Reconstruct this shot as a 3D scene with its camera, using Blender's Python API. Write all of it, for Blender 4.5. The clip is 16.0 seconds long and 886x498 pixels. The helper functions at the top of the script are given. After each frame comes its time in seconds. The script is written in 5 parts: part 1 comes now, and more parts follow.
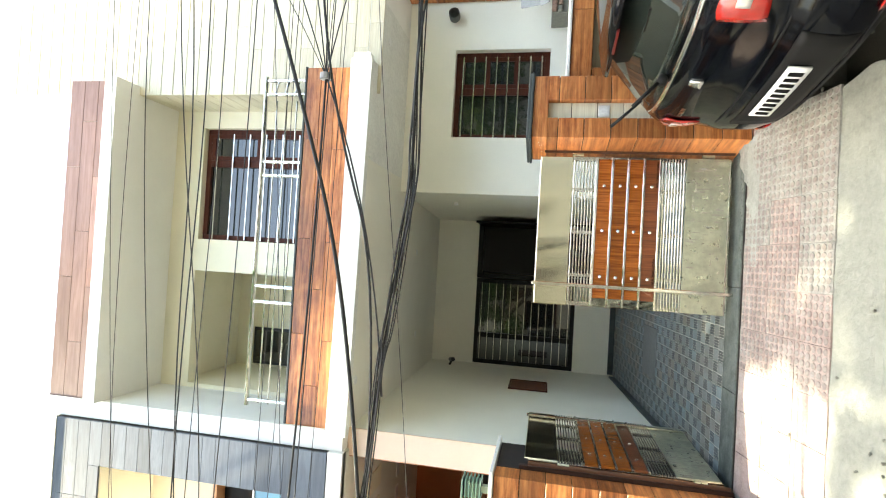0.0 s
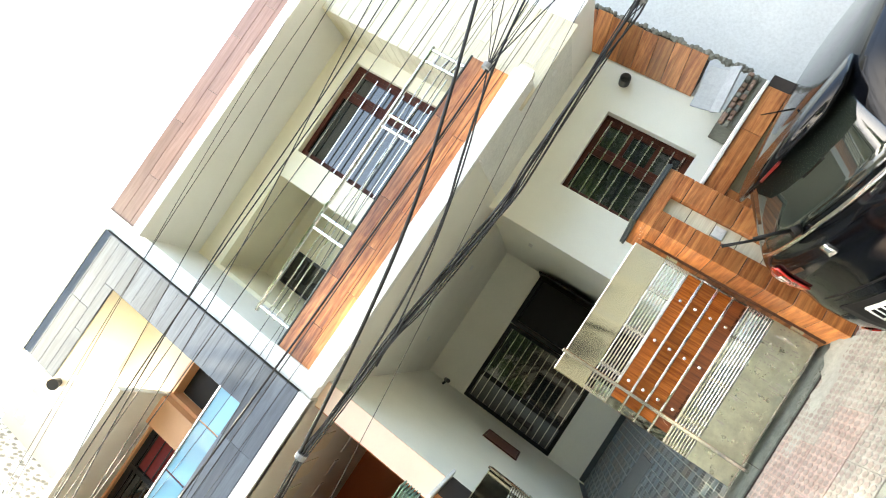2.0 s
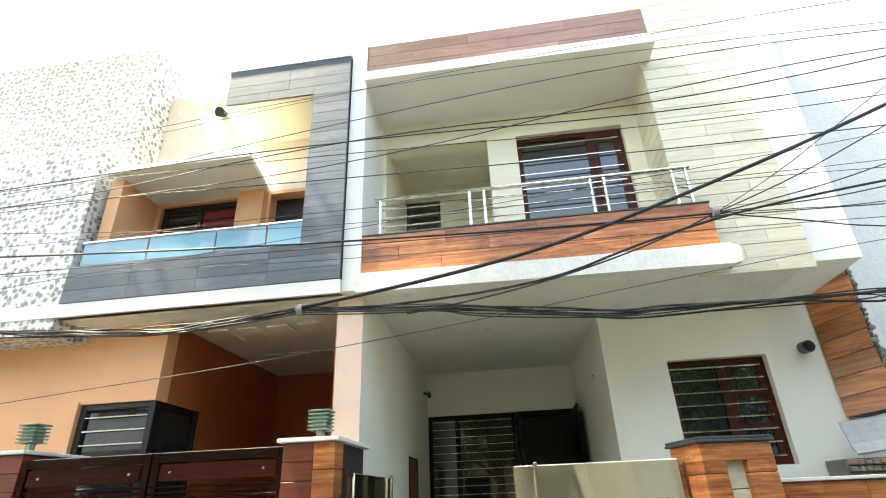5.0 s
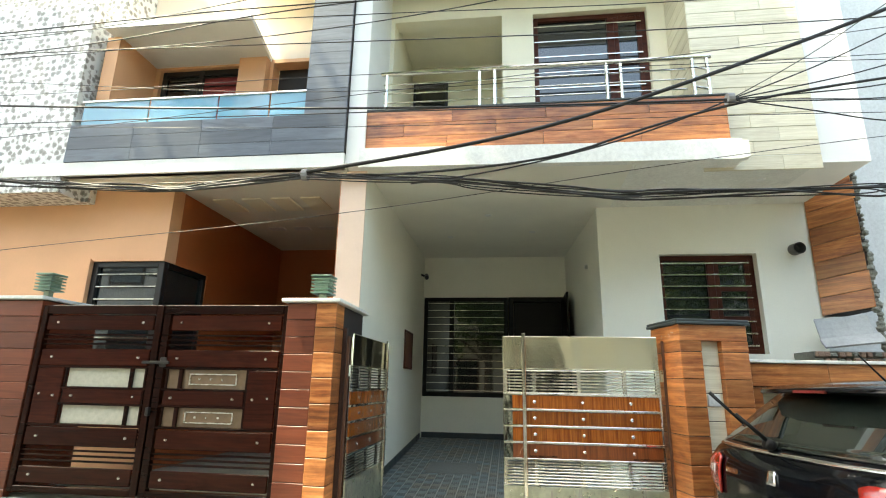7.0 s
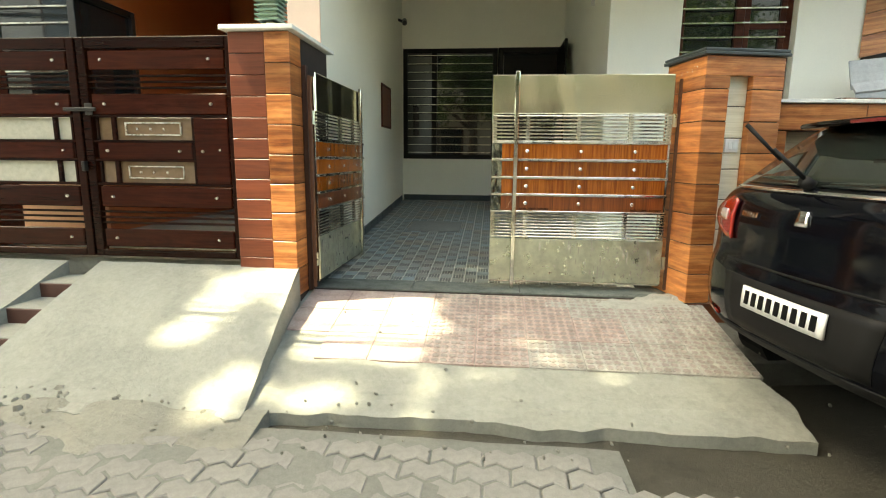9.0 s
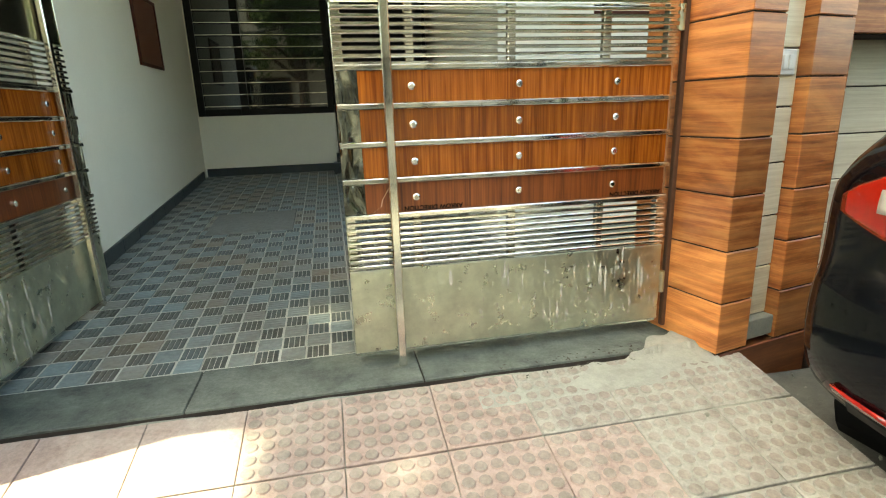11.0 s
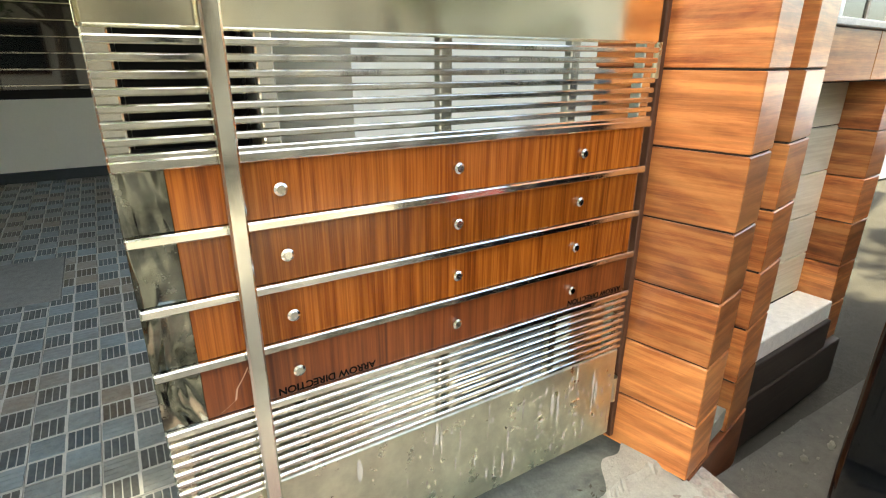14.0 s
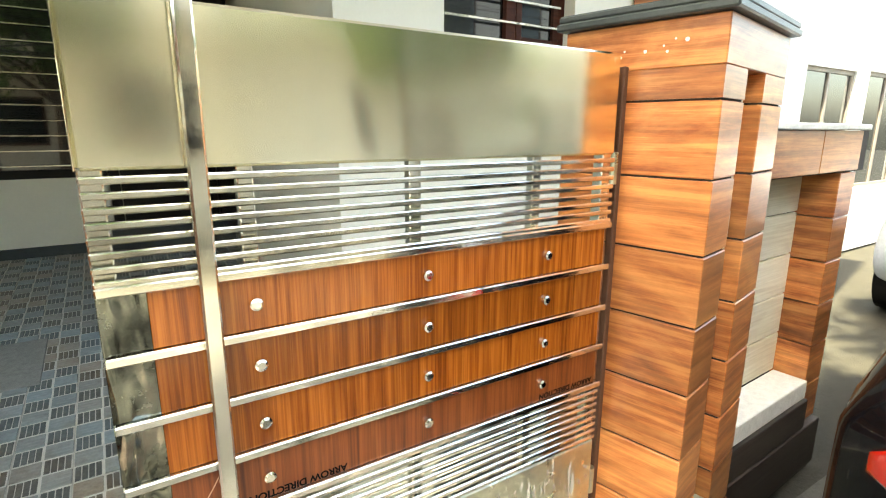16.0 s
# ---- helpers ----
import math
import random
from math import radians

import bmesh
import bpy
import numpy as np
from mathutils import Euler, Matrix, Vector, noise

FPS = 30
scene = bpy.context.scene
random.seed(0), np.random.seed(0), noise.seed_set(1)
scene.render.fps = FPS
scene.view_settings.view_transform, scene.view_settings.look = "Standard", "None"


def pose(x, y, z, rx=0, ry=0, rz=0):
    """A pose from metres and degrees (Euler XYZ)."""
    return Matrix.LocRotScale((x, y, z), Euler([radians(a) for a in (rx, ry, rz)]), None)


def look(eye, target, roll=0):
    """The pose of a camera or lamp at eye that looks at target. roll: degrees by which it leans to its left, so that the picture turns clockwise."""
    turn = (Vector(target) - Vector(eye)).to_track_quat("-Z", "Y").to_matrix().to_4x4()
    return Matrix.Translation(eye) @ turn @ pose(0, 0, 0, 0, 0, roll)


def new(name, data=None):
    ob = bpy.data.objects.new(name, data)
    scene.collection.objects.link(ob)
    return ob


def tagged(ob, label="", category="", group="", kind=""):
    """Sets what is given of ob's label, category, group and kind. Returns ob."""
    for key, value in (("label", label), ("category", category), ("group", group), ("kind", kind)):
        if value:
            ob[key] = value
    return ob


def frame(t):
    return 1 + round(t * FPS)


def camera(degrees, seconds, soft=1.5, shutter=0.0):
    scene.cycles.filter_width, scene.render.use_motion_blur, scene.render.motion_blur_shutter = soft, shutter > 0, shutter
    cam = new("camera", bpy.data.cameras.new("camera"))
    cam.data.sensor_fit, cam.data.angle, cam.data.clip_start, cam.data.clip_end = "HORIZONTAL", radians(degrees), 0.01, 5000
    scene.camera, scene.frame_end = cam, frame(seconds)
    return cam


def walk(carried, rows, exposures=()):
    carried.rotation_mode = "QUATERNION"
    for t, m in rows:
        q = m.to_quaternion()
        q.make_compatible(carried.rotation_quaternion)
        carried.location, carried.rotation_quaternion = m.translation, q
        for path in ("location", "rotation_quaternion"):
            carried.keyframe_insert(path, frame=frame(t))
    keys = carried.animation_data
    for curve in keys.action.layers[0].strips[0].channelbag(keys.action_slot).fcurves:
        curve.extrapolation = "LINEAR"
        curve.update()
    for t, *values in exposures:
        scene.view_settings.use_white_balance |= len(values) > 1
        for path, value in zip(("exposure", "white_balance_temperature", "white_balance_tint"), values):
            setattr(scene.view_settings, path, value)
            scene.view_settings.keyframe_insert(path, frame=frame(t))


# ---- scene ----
cam = camera(80.7, 16.0, soft=1.1)
PATH = [
    (0, (-1.08, -4.302, 1.479), (-1.04, -2.34, 1.865), -86.9),
    (0.5, (-1.148, -4.287, 1.492), (-1.062, -2.337, 1.926), -80.4),
    (1, (-1.174, -4.3, 1.491), (-1.066, -2.367, 1.992), -73.1),
    (1.5, (-1.196, -4.296, 1.492), (-1.102, -2.382, 2.062), -65.2),
    (2, (-1.212, -4.3, 1.501), (-1.155, -2.394, 2.105), -56.9),
    (2.5, (-1.191, -4.297, 1.493), (-1.186, -2.405, 2.142), -48.8),
    (3, (-1.188, -4.316, 1.462), (-1.212, -2.451, 2.186), -40.8),
    (3.5, (-1.228, -4.321, 1.445), (-1.283, -2.485, 2.236), -30.3),
    (4, (-1.243, -4.295, 1.427), (-1.376, -2.498, 2.296), -18.6),
    (4.2, (-1.271, -4.304, 1.41), (-1.419, -2.521, 2.304), -14.2),
    (6.3, (-1.346, -4.29, 1.192), (-1.628, -2.452, 1.927), 2.5),
    (6.5, (-1.339, -4.289, 1.18), (-1.609, -2.425, 1.853), 2.1),
    (7, (-1.344, -4.288, 1.156), (-1.592, -2.367, 1.658), 1.1),
    (7.5, (-1.34, -4.297, 1.122), (-1.581, -2.327, 1.362), 0.0),
    (8, (-1.323, -4.269, 1.047), (-1.557, -2.284, 0.996), 0.1),
    (8.2, (-1.338, -4.214, 1.025), (-1.561, -2.231, 0.883), 0.4),
    (10.3, (-1.443, -2.357, 0.962), (-1.367, -0.4, 0.556), -0.5),
    (10.5, (-1.454, -2.172, 0.966), (-1.288, -0.217, 0.577), -0.6),
    (11, (-1.425, -1.626, 0.949), (-1.041, 0.268, 0.434), -1.9),
    (11.5, (-1.376, -1.202, 0.929), (-0.798, 0.599, 0.28), -2.4),
    (12, (-1.425, -0.852, 1.002), (-0.668, 0.837, 0.246), -2.1),
    (12.5, (-1.405, -0.741, 1.089), (-0.604, 0.905, 0.284), -1.6),
    (13, (-1.402, -0.725, 1.151), (-0.588, 0.923, 0.364), -1.0),
    (13.5, (-1.395, -0.728, 1.199), (-0.506, 0.902, 0.456), -0.5),
    (14, (-1.379, -0.742, 1.245), (-0.391, 0.859, 0.57), 0.2),
    (14.5, (-1.371, -0.758, 1.277), (-0.315, 0.832, 0.679), 0.5),
    (15, (-1.368, -0.768, 1.307), (-0.284, 0.824, 0.768), 0.5),
    (15.5, (-1.364, -0.782, 1.33), (-0.282, 0.824, 0.83), 0.4),
    (16, (-1.358, -0.8, 1.355), (-0.306, 0.843, 0.911), 0.2),
]
EXPOSURES = [(0.0, 3.18, 7350, 2), (2.5, 3.28, 7350, 2), (4.2, 2.77, 7350, 2), (7.0, 2.8, 7450, -2), (7.5, 3.15, 7850, -2), (8.2, 2.9, 8350, -2), (10.3, 2.92, 8350, -4), (11.0, 3.0, 8150, -6), (11.6, 3.0, 7950, -4), (12.0, 3.52, 7850, 3), (12.5, 3.52, 7850, 6), (13.0, 3.12, 7750, 4), (14.0, 3.1, 7750, 4), (16.0, 3.45, 8050, 1)]
walk(cam, [(t, look(eye, target, roll)) for t, eye, target, roll in PATH], EXPOSURES)

# ---------------------------------------------------------------- light
SUN_EL, SUN_AZ = 62.0, 258.0      # height of the sun, and its bearing (0 = +y, clockwise)
world = bpy.data.worlds.new("world")
scene.world = world
world.use_nodes = True
wn = world.node_tree
for n in list(wn.nodes):
    wn.nodes.remove(n)
w_out, w_bg, w_sky = wn.nodes.new("ShaderNodeOutputWorld"), wn.nodes.new("ShaderNodeBackground"), wn.nodes.new("ShaderNodeTexSky")
w_sky.sky_type = "NISHITA"
w_sky.sun_disc = False
w_sky.sun_elevation = radians(SUN_EL)
w_sky.sun_rotation = radians(SUN_AZ)
w_sky.air_density, w_sky.dust_density, w_sky.ozone_density = 1.0, 4.0, 1.0
w_bg.inputs["Strength"].default_value = 0.15
wn.links.new(w_sky.outputs[0], w_bg.inputs[0])
wn.links.new(w_bg.outputs[0], w_out.inputs[0])
TO_SUN = Vector((math.sin(radians(SUN_AZ)) * math.cos(radians(SUN_EL)), math.cos(radians(SUN_AZ)) * math.cos(radians(SUN_EL)), math.sin(radians(SUN_EL))))
sun = new("sun", bpy.data.lights.new("sun", "SUN"))
sun.data.energy, sun.data.angle, sun.data.color = 3.2, radians(0.6), (1.0, 0.93, 0.8)
sun.matrix_world = look(TO_SUN * 30, (0, 0, 0))

# ---------------------------------------------------------------- helpers
BASE = {}


def root_of(ob):
    while ob.parent:
        ob = ob.parent
    return ob


def thing(name, base, label, category, group="", turn=None):
    ob = new(name)
    ob.empty_display_size = 0.1
    ob.matrix_world = Matrix.Translation(base) @ (turn or Matrix())
    BASE[ob] = Vector(base)
    tagged(ob, label, category, group)
    return ob


def finish(bm, name, mats, smooth=False):
    me = bpy.data.meshes.new(name)
    bm.normal_update()
    bm.to_mesh(me)
    bm.free()
    for m in mats if isinstance(mats, (list, tuple)) else [mats]:
        me.materials.append(m)
    if smooth:
        for p in me.polygons:
            p.use_smooth = True
    return me


def part(name, bm, mat, parent, label="", world=True, smooth=False):
    """One mesh object under a thing or a part; geometry in world metres (or local to the thing)."""
    if world:
        bmesh.ops.translate(bm, verts=bm.verts, vec=-BASE[root_of(parent)])
    ob = new(name, finish(bm, name, mat, smooth))
    ob.parent = parent
    return tagged(ob, label)


def piece(name, me, parent, m=None):
    ob = new(name, me)
    ob.parent = parent
    if m is not None:
        ob.matrix_local = m
    return ob


def structure(name, bm, mat, label, category="wall", smooth=False):
    ob = new(name, finish(bm, name, mat, smooth))
    BASE[ob] = Vector((0, 0, 0))
    return tagged(ob, label, category, kind="structure")


def solo(name, bm, mat, label, category, base, group="", smooth=False, kind=""):
    bmesh.ops.translate(bm, verts=bm.verts, vec=-Vector(base))
    ob = new(name, finish(bm, name, mat, smooth))
    ob.location = base
    BASE[ob] = Vector(base)
    return tagged(ob, label, category, group, kind)


def B(*boxes, bevel=0.0, seg=1):
    """A bmesh of boxes (x0, x1, y0, y1, z0, z1)."""
    bm = bmesh.new()
    for x0, x1, y0, y1, z0, z1 in boxes:
        v = [bm.verts.new((x, y, z)) for x in (x0, x1) for y in (y0, y1) for z in (z0, z1)]
        for f in ((0, 1, 3, 2), (4, 6, 7, 5), (0, 4, 5, 1), (2, 3, 7, 6), (0, 2, 6, 4), (1, 5, 7, 3)):
            bm.faces.new([v[i] for i in f])
    if bevel:
        bmesh.ops.bevel(bm, geom=bm.edges[:], offset=bevel, segments=seg, affect="EDGES", profile=0.5)
    return bm


def prism(pts, axis, a, b, bevel=0.0):
    """A flat outline (two coordinates) drawn out along an axis from a to b."""
    bm = bmesh.new()

    def place(p, d):
        return {"x": (d, p[0], p[1]), "y": (p[0], d, p[1]), "z": (p[0], p[1], d)}[axis]

    one, two = [bm.verts.new(place(p, a)) for p in pts], [bm.verts.new(place(p, b)) for p in pts]
    bm.faces.new(one)
    bm.faces.new(two[::-1])
    for i in range(len(pts)):
        j = (i + 1) % len(pts)
        bm.faces.new((one[j], one[i], two[i], two[j]))
    bmesh.ops.recalc_face_normals(bm, faces=bm.faces)
    if bevel:
        bmesh.ops.bevel(bm, geom=bm.edges[:], offset=bevel, segments=1, affect="EDGES")
    return bm


def cyl(bm, a, b, r, r2=None, n=12, caps=True):
    a, b = Vector(a), Vector(b)
    m = Matrix.Translation((a + b) / 2) @ (b - a).to_track_quat("Z", "Y").to_matrix().to_4x4()
    bmesh.ops.create_cone(bm, cap_ends=caps, segments=n, radius1=r, radius2=r if r2 is None else r2, depth=(b - a).length, matrix=m)
    return bm


def wall_with_holes(y0, y1, x0, x1, z0, z1, holes):
    """Boxes of a wall along x with openings (hx0, hx1, hz0, hz1)."""
    xs = sorted({x0, x1, *[h[0] for h in holes], *[h[1] for h in holes]})
    out = []
    for a, b in zip(xs, xs[1:]):
        zs = [z0]
        for h in sorted(holes, key=lambda h: h[2]):
            if h[0] <= a and b <= h[1]:
                zs += [h[2], h[3]]
        zs.append(z1)
        out += [(a, b, y0, y1, c, d) for c, d in zip(zs[::2], zs[1::2]) if d - c > 1e-4]
    return out


# ---------------------------------------------------------------- materials
def mat_new(name, rough=0.6, metal=0.0, spec=0.5):
    m = bpy.data.materials.new(name)
    m.use_nodes = True
    nt = m.node_tree
    b = nt.nodes["Principled BSDF"]
    b.inputs["Roughness"].default_value, b.inputs["Metallic"].default_value = rough, metal
    b.inputs["Specular IOR Level"].default_value = spec
    return m, nt, b


def node(nt, kind, **values):
    n = nt.nodes.new("ShaderNode" + kind)
    for k, v in values.items():
        n.inputs[k].default_value = v
    return n


def coords(nt, scale=(1, 1, 1), vary=False):
    """Object coordinates in metres, stretched; vary shifts them from object to object."""
    tc, mp = nt.nodes.new("ShaderNodeTexCoord"), nt.nodes.new("ShaderNodeMapping")
    mp.inputs["Scale"].default_value = scale
    nt.links.new(tc.outputs["Object"], mp.inputs["Vector"])
    if vary:
        oi, mul = nt.nodes.new("ShaderNodeObjectInfo"), nt.nodes.new("ShaderNodeVectorMath")
        mul.operation = "SCALE"
        mul.inputs[0].default_value = (37.0, 23.0, 51.0)
        nt.links.new(oi.outputs["Random"], mul.inputs["Scale"])
        nt.links.new(mul.outputs[0], mp.inputs["Location"])
    return mp.outputs[0]


def noise_tex(nt, vec, scale, detail=6, rough=0.6, distort=0.0):
    n = node(nt, "TexNoise", Scale=scale, Detail=detail, Roughness=rough, Distortion=distort)
    nt.links.new(vec, n.inputs["Vector"])
    return n.outputs["Fac"]


def ramp(nt, fac, *stops):
    r = nt.nodes.new("ShaderNodeValToRGB")
    e = r.color_ramp.elements
    while len(e) < len(stops):
        e.new(0.5)
    for el, (p, c) in zip(e, stops):
        el.position, el.color = p, (*c, 1)
    nt.links.new(fac, r.inputs[0])
    return r.outputs[0]


def mix(nt, fac, a, b, kind="MIX"):
    m = nt.nodes.new("ShaderNodeMix")
    m.data_type, m.blend_type = "RGBA", kind
    for sock, v in ((m.inputs[0], fac), (m.inputs[6], a), (m.inputs[7], b)):
        if isinstance(v, (int, float)):
            sock.default_value = v
        elif isinstance(v, tuple):
            sock.default_value = (*v, 1)
        else:
            nt.links.new(v, sock)
    return m.outputs[2]


def bump(nt, b, height, strength=0.3, dist=0.01):
    n = node(nt, "Bump", Strength=strength, Distance=dist)
    nt.links.new(height, n.inputs["Height"])
    nt.links.new(n.outputs[0], b.inputs["Normal"])


def paint(name, c, rough=0.55, dirt=0.12, bumpy=0.15, scale=1.2):
    m, nt, b = mat_new(name, rough)
    v = coords(nt)
    big, fine = noise_tex(nt, v, scale, 5, 0.65), noise_tex(nt, v, 60, 4, 0.6)
    dark = tuple(x * (1 - 2 * dirt) for x in c)
    col = ramp(nt, big, (0.3, dark), (0.62, c))
    nt.links.new(mix(nt, 0.12, col, ramp(nt, fine, (0.35, tuple(x * 0.8 for x in c)), (0.65, c))), b.inputs["Base Color"])
    bump(nt, b, fine, bumpy, 0.004)
    return m


HAIR = (0.9, 0.9, 9.0)


def plank(name, dark, mid, light, stretch=(1.6, 1.6, 14), rough=0.3, contrast=1.0, spread=1.0):
    """Wood-look tile: long grain with slow swirls, different on each piece."""
    m, nt, b = mat_new(name, rough)
    v = coords(nt, stretch, True)
    swirl = noise_tex(nt, v, 0.8, 5, 0.6, 2.2)
    w = node(nt, "TexWave", Scale=0.9, Distortion=9.0, Detail=3.0)
    w.inputs["Detail Scale"].default_value = 1.4
    w.bands_direction = "Z"
    nt.links.new(v, w.inputs["Vector"])
    fine = noise_tex(nt, coords(nt, tuple(s * 6 for s in stretch), True), 1.5, 5, 0.7)
    hair = noise_tex(nt, coords(nt, tuple(s * k for s, k in zip(stretch, HAIR)), True), 1.0, 8, 0.72, 0.25)
    a = ramp(nt, swirl, (0.36, dark), (0.49, mid), (0.64, light))
    c = mix(nt, 0.35 * contrast, a, ramp(nt, w.outputs["Fac"], (0.15, dark), (0.5, mid), (0.9, light)))
    c = mix(nt, 0.17, c, ramp(nt, fine, (0.35, dark), (0.6, light)))
    c = mix(nt, 0.40 * contrast, c, ramp(nt, hair, (0.42, dark), (0.50, mid), (0.58, light)))
    oi = nt.nodes.new("ShaderNodeObjectInfo")
    pick = node(nt, "MapRange")
    pick.inputs[3].default_value, pick.inputs[4].default_value = 0.0, 0.18
    mul = nt.nodes.new("ShaderNodeMath")
    mul.operation, mul.inputs[1].default_value = "MULTIPLY", 7.31
    frac = nt.nodes.new("ShaderNodeMath")
    frac.operation = "FRACT"
    nt.links.new(oi.outputs["Random"], mul.inputs[0])
    nt.links.new(mul.outputs[0], frac.inputs[0])
    nt.links.new(frac.outputs[0], pick.inputs[0])
    c = mix(nt, pick.outputs[0], c, light)
    hsv = node(nt, "HueSaturation", Saturation=1.0)
    mr = node(nt, "MapRange")
    mr.inputs[3].default_value, mr.inputs[4].default_value = 1 - 0.34 * spread, 1 + 0.24 * spread
    nt.links.new(oi.outputs["Random"], mr.inputs[0])
    nt.links.new(mr.outputs[0], hsv.inputs["Value"])
    nt.links.new(c, hsv.inputs["Color"])
    nt.links.new(hsv.outputs[0], b.inputs["Base Color"])
    bump(nt, b, fine, 0.12, 0.003)
    return m


def steel(name, tint, rough, wavy=0.0, dirt=0.0, wave_scale=2.0, patchy=1.0):
    m, nt, b = mat_new(name, rough, 1.0)
    v = coords(nt)
    fine = noise_tex(nt, coords(nt, (1, 1, 1)), 9, 5, 0.7)
    col = ramp(nt, fine, (0.3, tuple(x * (1 - dirt) for x in tint)), (0.65, tint))
    nt.links.new(col, b.inputs["Base Color"])
    rr = ramp(nt, noise_tex(nt, v, 14, 5, 0.7), (0.35, (rough * (1 - 0.3 * patchy),) * 3), (0.7, (min(1, rough * (1 + 0.6 * patchy) + dirt * 0.3),) * 3))
    nt.links.new(rr, b.inputs["Roughness"])
    if wavy:
        bump(nt, b, noise_tex(nt, coords(nt, (1.6, 1, 0.35)), wave_scale, 1.5, 0.4, 0.9), wavy, 0.09)
    return m


def concrete(name, c, rough=0.9, big=1.5, bumpy=0.6, stain=0.35):
    m, nt, b = mat_new(name, rough, 0, 0.3)
    v = coords(nt)
    a, f, g = noise_tex(nt, v, big, 8, 0.7, 0.4), noise_tex(nt, v, 28, 8, 0.75), noise_tex(nt, v, 190, 3, 0.6)
    col = ramp(nt, a, (0.28, tuple(x * (1 - stain) for x in c)), (0.5, c), (0.75, tuple(min(1, x * 1.2) for x in c)))
    col = mix(nt, 0.3, col, ramp(nt, f, (0.35, tuple(x * 0.55 for x in c)), (0.6, tuple(min(1, x * 1.2) for x in c))))
    col = mix(nt, 0.15, col, ramp(nt, g, (0.4, tuple(x * 0.5 for x in c)), (0.6, c)))
    nt.links.new(col, b.inputs["Base Color"])
    bump(nt, b, f, bumpy, 0.012)
    return m


def dusty(name, c, dust=(0.42, 0.40, 0.33), amount=(0.42, 0.62), rough=0.88, bumpy=0.4):
    """A worn ground surface: its own colour under drifts of pale dust that run on from piece to piece."""
    m, nt, b = mat_new(name, rough, 0, 0.3)
    g = nt.nodes.new("ShaderNodeNewGeometry")
    pos = g.outputs["Position"]
    big, mid, f = noise_tex(nt, pos, 1.3, 6, 0.7, 0.6), noise_tex(nt, pos, 9, 6, 0.75), noise_tex(nt, pos, 70, 5, 0.7)
    own = mix(nt, 0.4, ramp(nt, mid, (0.3, tuple(x * 0.65 for x in c)), (0.65, tuple(min(1, x * 1.2) for x in c))), ramp(nt, f, (0.35, tuple(x * 0.5 for x in c)), (0.65, c)))
    add = nt.nodes.new("ShaderNodeMath")
    add.operation = "MULTIPLY_ADD"
    add.inputs[1].default_value, add.inputs[2].default_value = 0.35, 0.0
    nt.links.new(mid, add.inputs[0])
    tot = nt.nodes.new("ShaderNodeMath")
    tot.operation = "MULTIPLY_ADD"
    tot.inputs[1].default_value = 0.65
    nt.links.new(big, tot.inputs[0])
    nt.links.new(add.outputs[0], tot.inputs[2])
    mask = ramp(nt, tot.outputs[0], (amount[0], (0, 0, 0)), (amount[1], (1, 1, 1)))
    nt.links.new(mix(nt, mask, own, ramp(nt, f, (0.3, tuple(x * 0.7 for x in dust)), (0.65, dust))), b.inputs["Base Color"])
    bump(nt, b, f, bumpy, 0.006)
    return m


def glass_dark(name, tint=(0.02, 0.025, 0.025), rough=0.03):
    m, nt, b = mat_new(name, rough, 0, 0.8)
    b.inputs["Base Color"].default_value = (*tint, 1)
    b.inputs["IOR"].default_value = 1.62
    return m


def clear_glass(name, tint, alpha):
    m, nt, b = mat_new(name, 0.04, 0, 0.7)
    b.inputs["Base Color"].default_value = (*tint, 1)
    b.inputs["Alpha"].default_value = alpha
    return m


def plain(name, c, rough=0.5, metal=0.0, coat=0.0):
    m, nt, b = mat_new(name, rough, metal)
    v = coords(nt)
    f = noise_tex(nt, v, 25, 5, 0.65)
    nt.links.new(ramp(nt, f, (0.3, tuple(x * 0.82 for x in c)), (0.65, c)), b.inputs["Base Color"])
    b.inputs["Coat Weight"].default_value = coat
    b.inputs["Coat Roughness"].default_value = 0.04
    return m


WHITE = paint("white_paint", (0.86, 0.84, 0.72), 0.6, 0.03, 0.1)
WHITE_UP = paint("white_upper_paint", (0.82, 0.81, 0.76), 0.6, 0.04, 0.1)
CREAM = paint("cream_paint", (0.84, 0.78, 0.60), 0.6, 0.04, 0.1)
CEIL = paint("ceiling_paint", (0.80, 0.78, 0.68), 0.7, 0.04, 0.08)
PINK = paint("peach_edge_paint", (0.80, 0.60, 0.46), 0.6, 0.06, 0.1)
PEACH = paint("peach_paint", (0.78, 0.42, 0.22), 0.6, 0.05, 0.1)
ORANGE = paint("burnt_orange_paint", (0.42, 0.13, 0.04), 0.55, 0.06, 0.1)
GREYWALL = concrete("grey_plaster", (0.56, 0.58, 0.58), 0.9, 0.8, 0.3, 0.15)
SLAB = concrete("slab_cement", (0.76, 0.76, 0.71), 0.85, 1.2, 0.2, 0.15)
WOOD = plank("wood_tile", (0.10, 0.022, 0.007), (0.35, 0.098, 0.027), (0.62, 0.27, 0.092), (1.6, 1.6, 4.4), 0.3, 1.0)
PLINTHWOOD = plank("plinth_wood_tile", (0.04, 0.012, 0.006), (0.12, 0.036, 0.014), (0.22, 0.085, 0.035), (1.6, 1.6, 4.4), 0.35, 1.0)
# roof parapet wood, greyed to pink: washed-out glare is put into its colour
GLAREWOOD = plank("glare_pink_wood_tile", (0.15, 0.075, 0.055), (0.22, 0.12, 0.095), (0.28, 0.17, 0.14), (1.1, 1.1, 5.0), 0.35, 0.8)
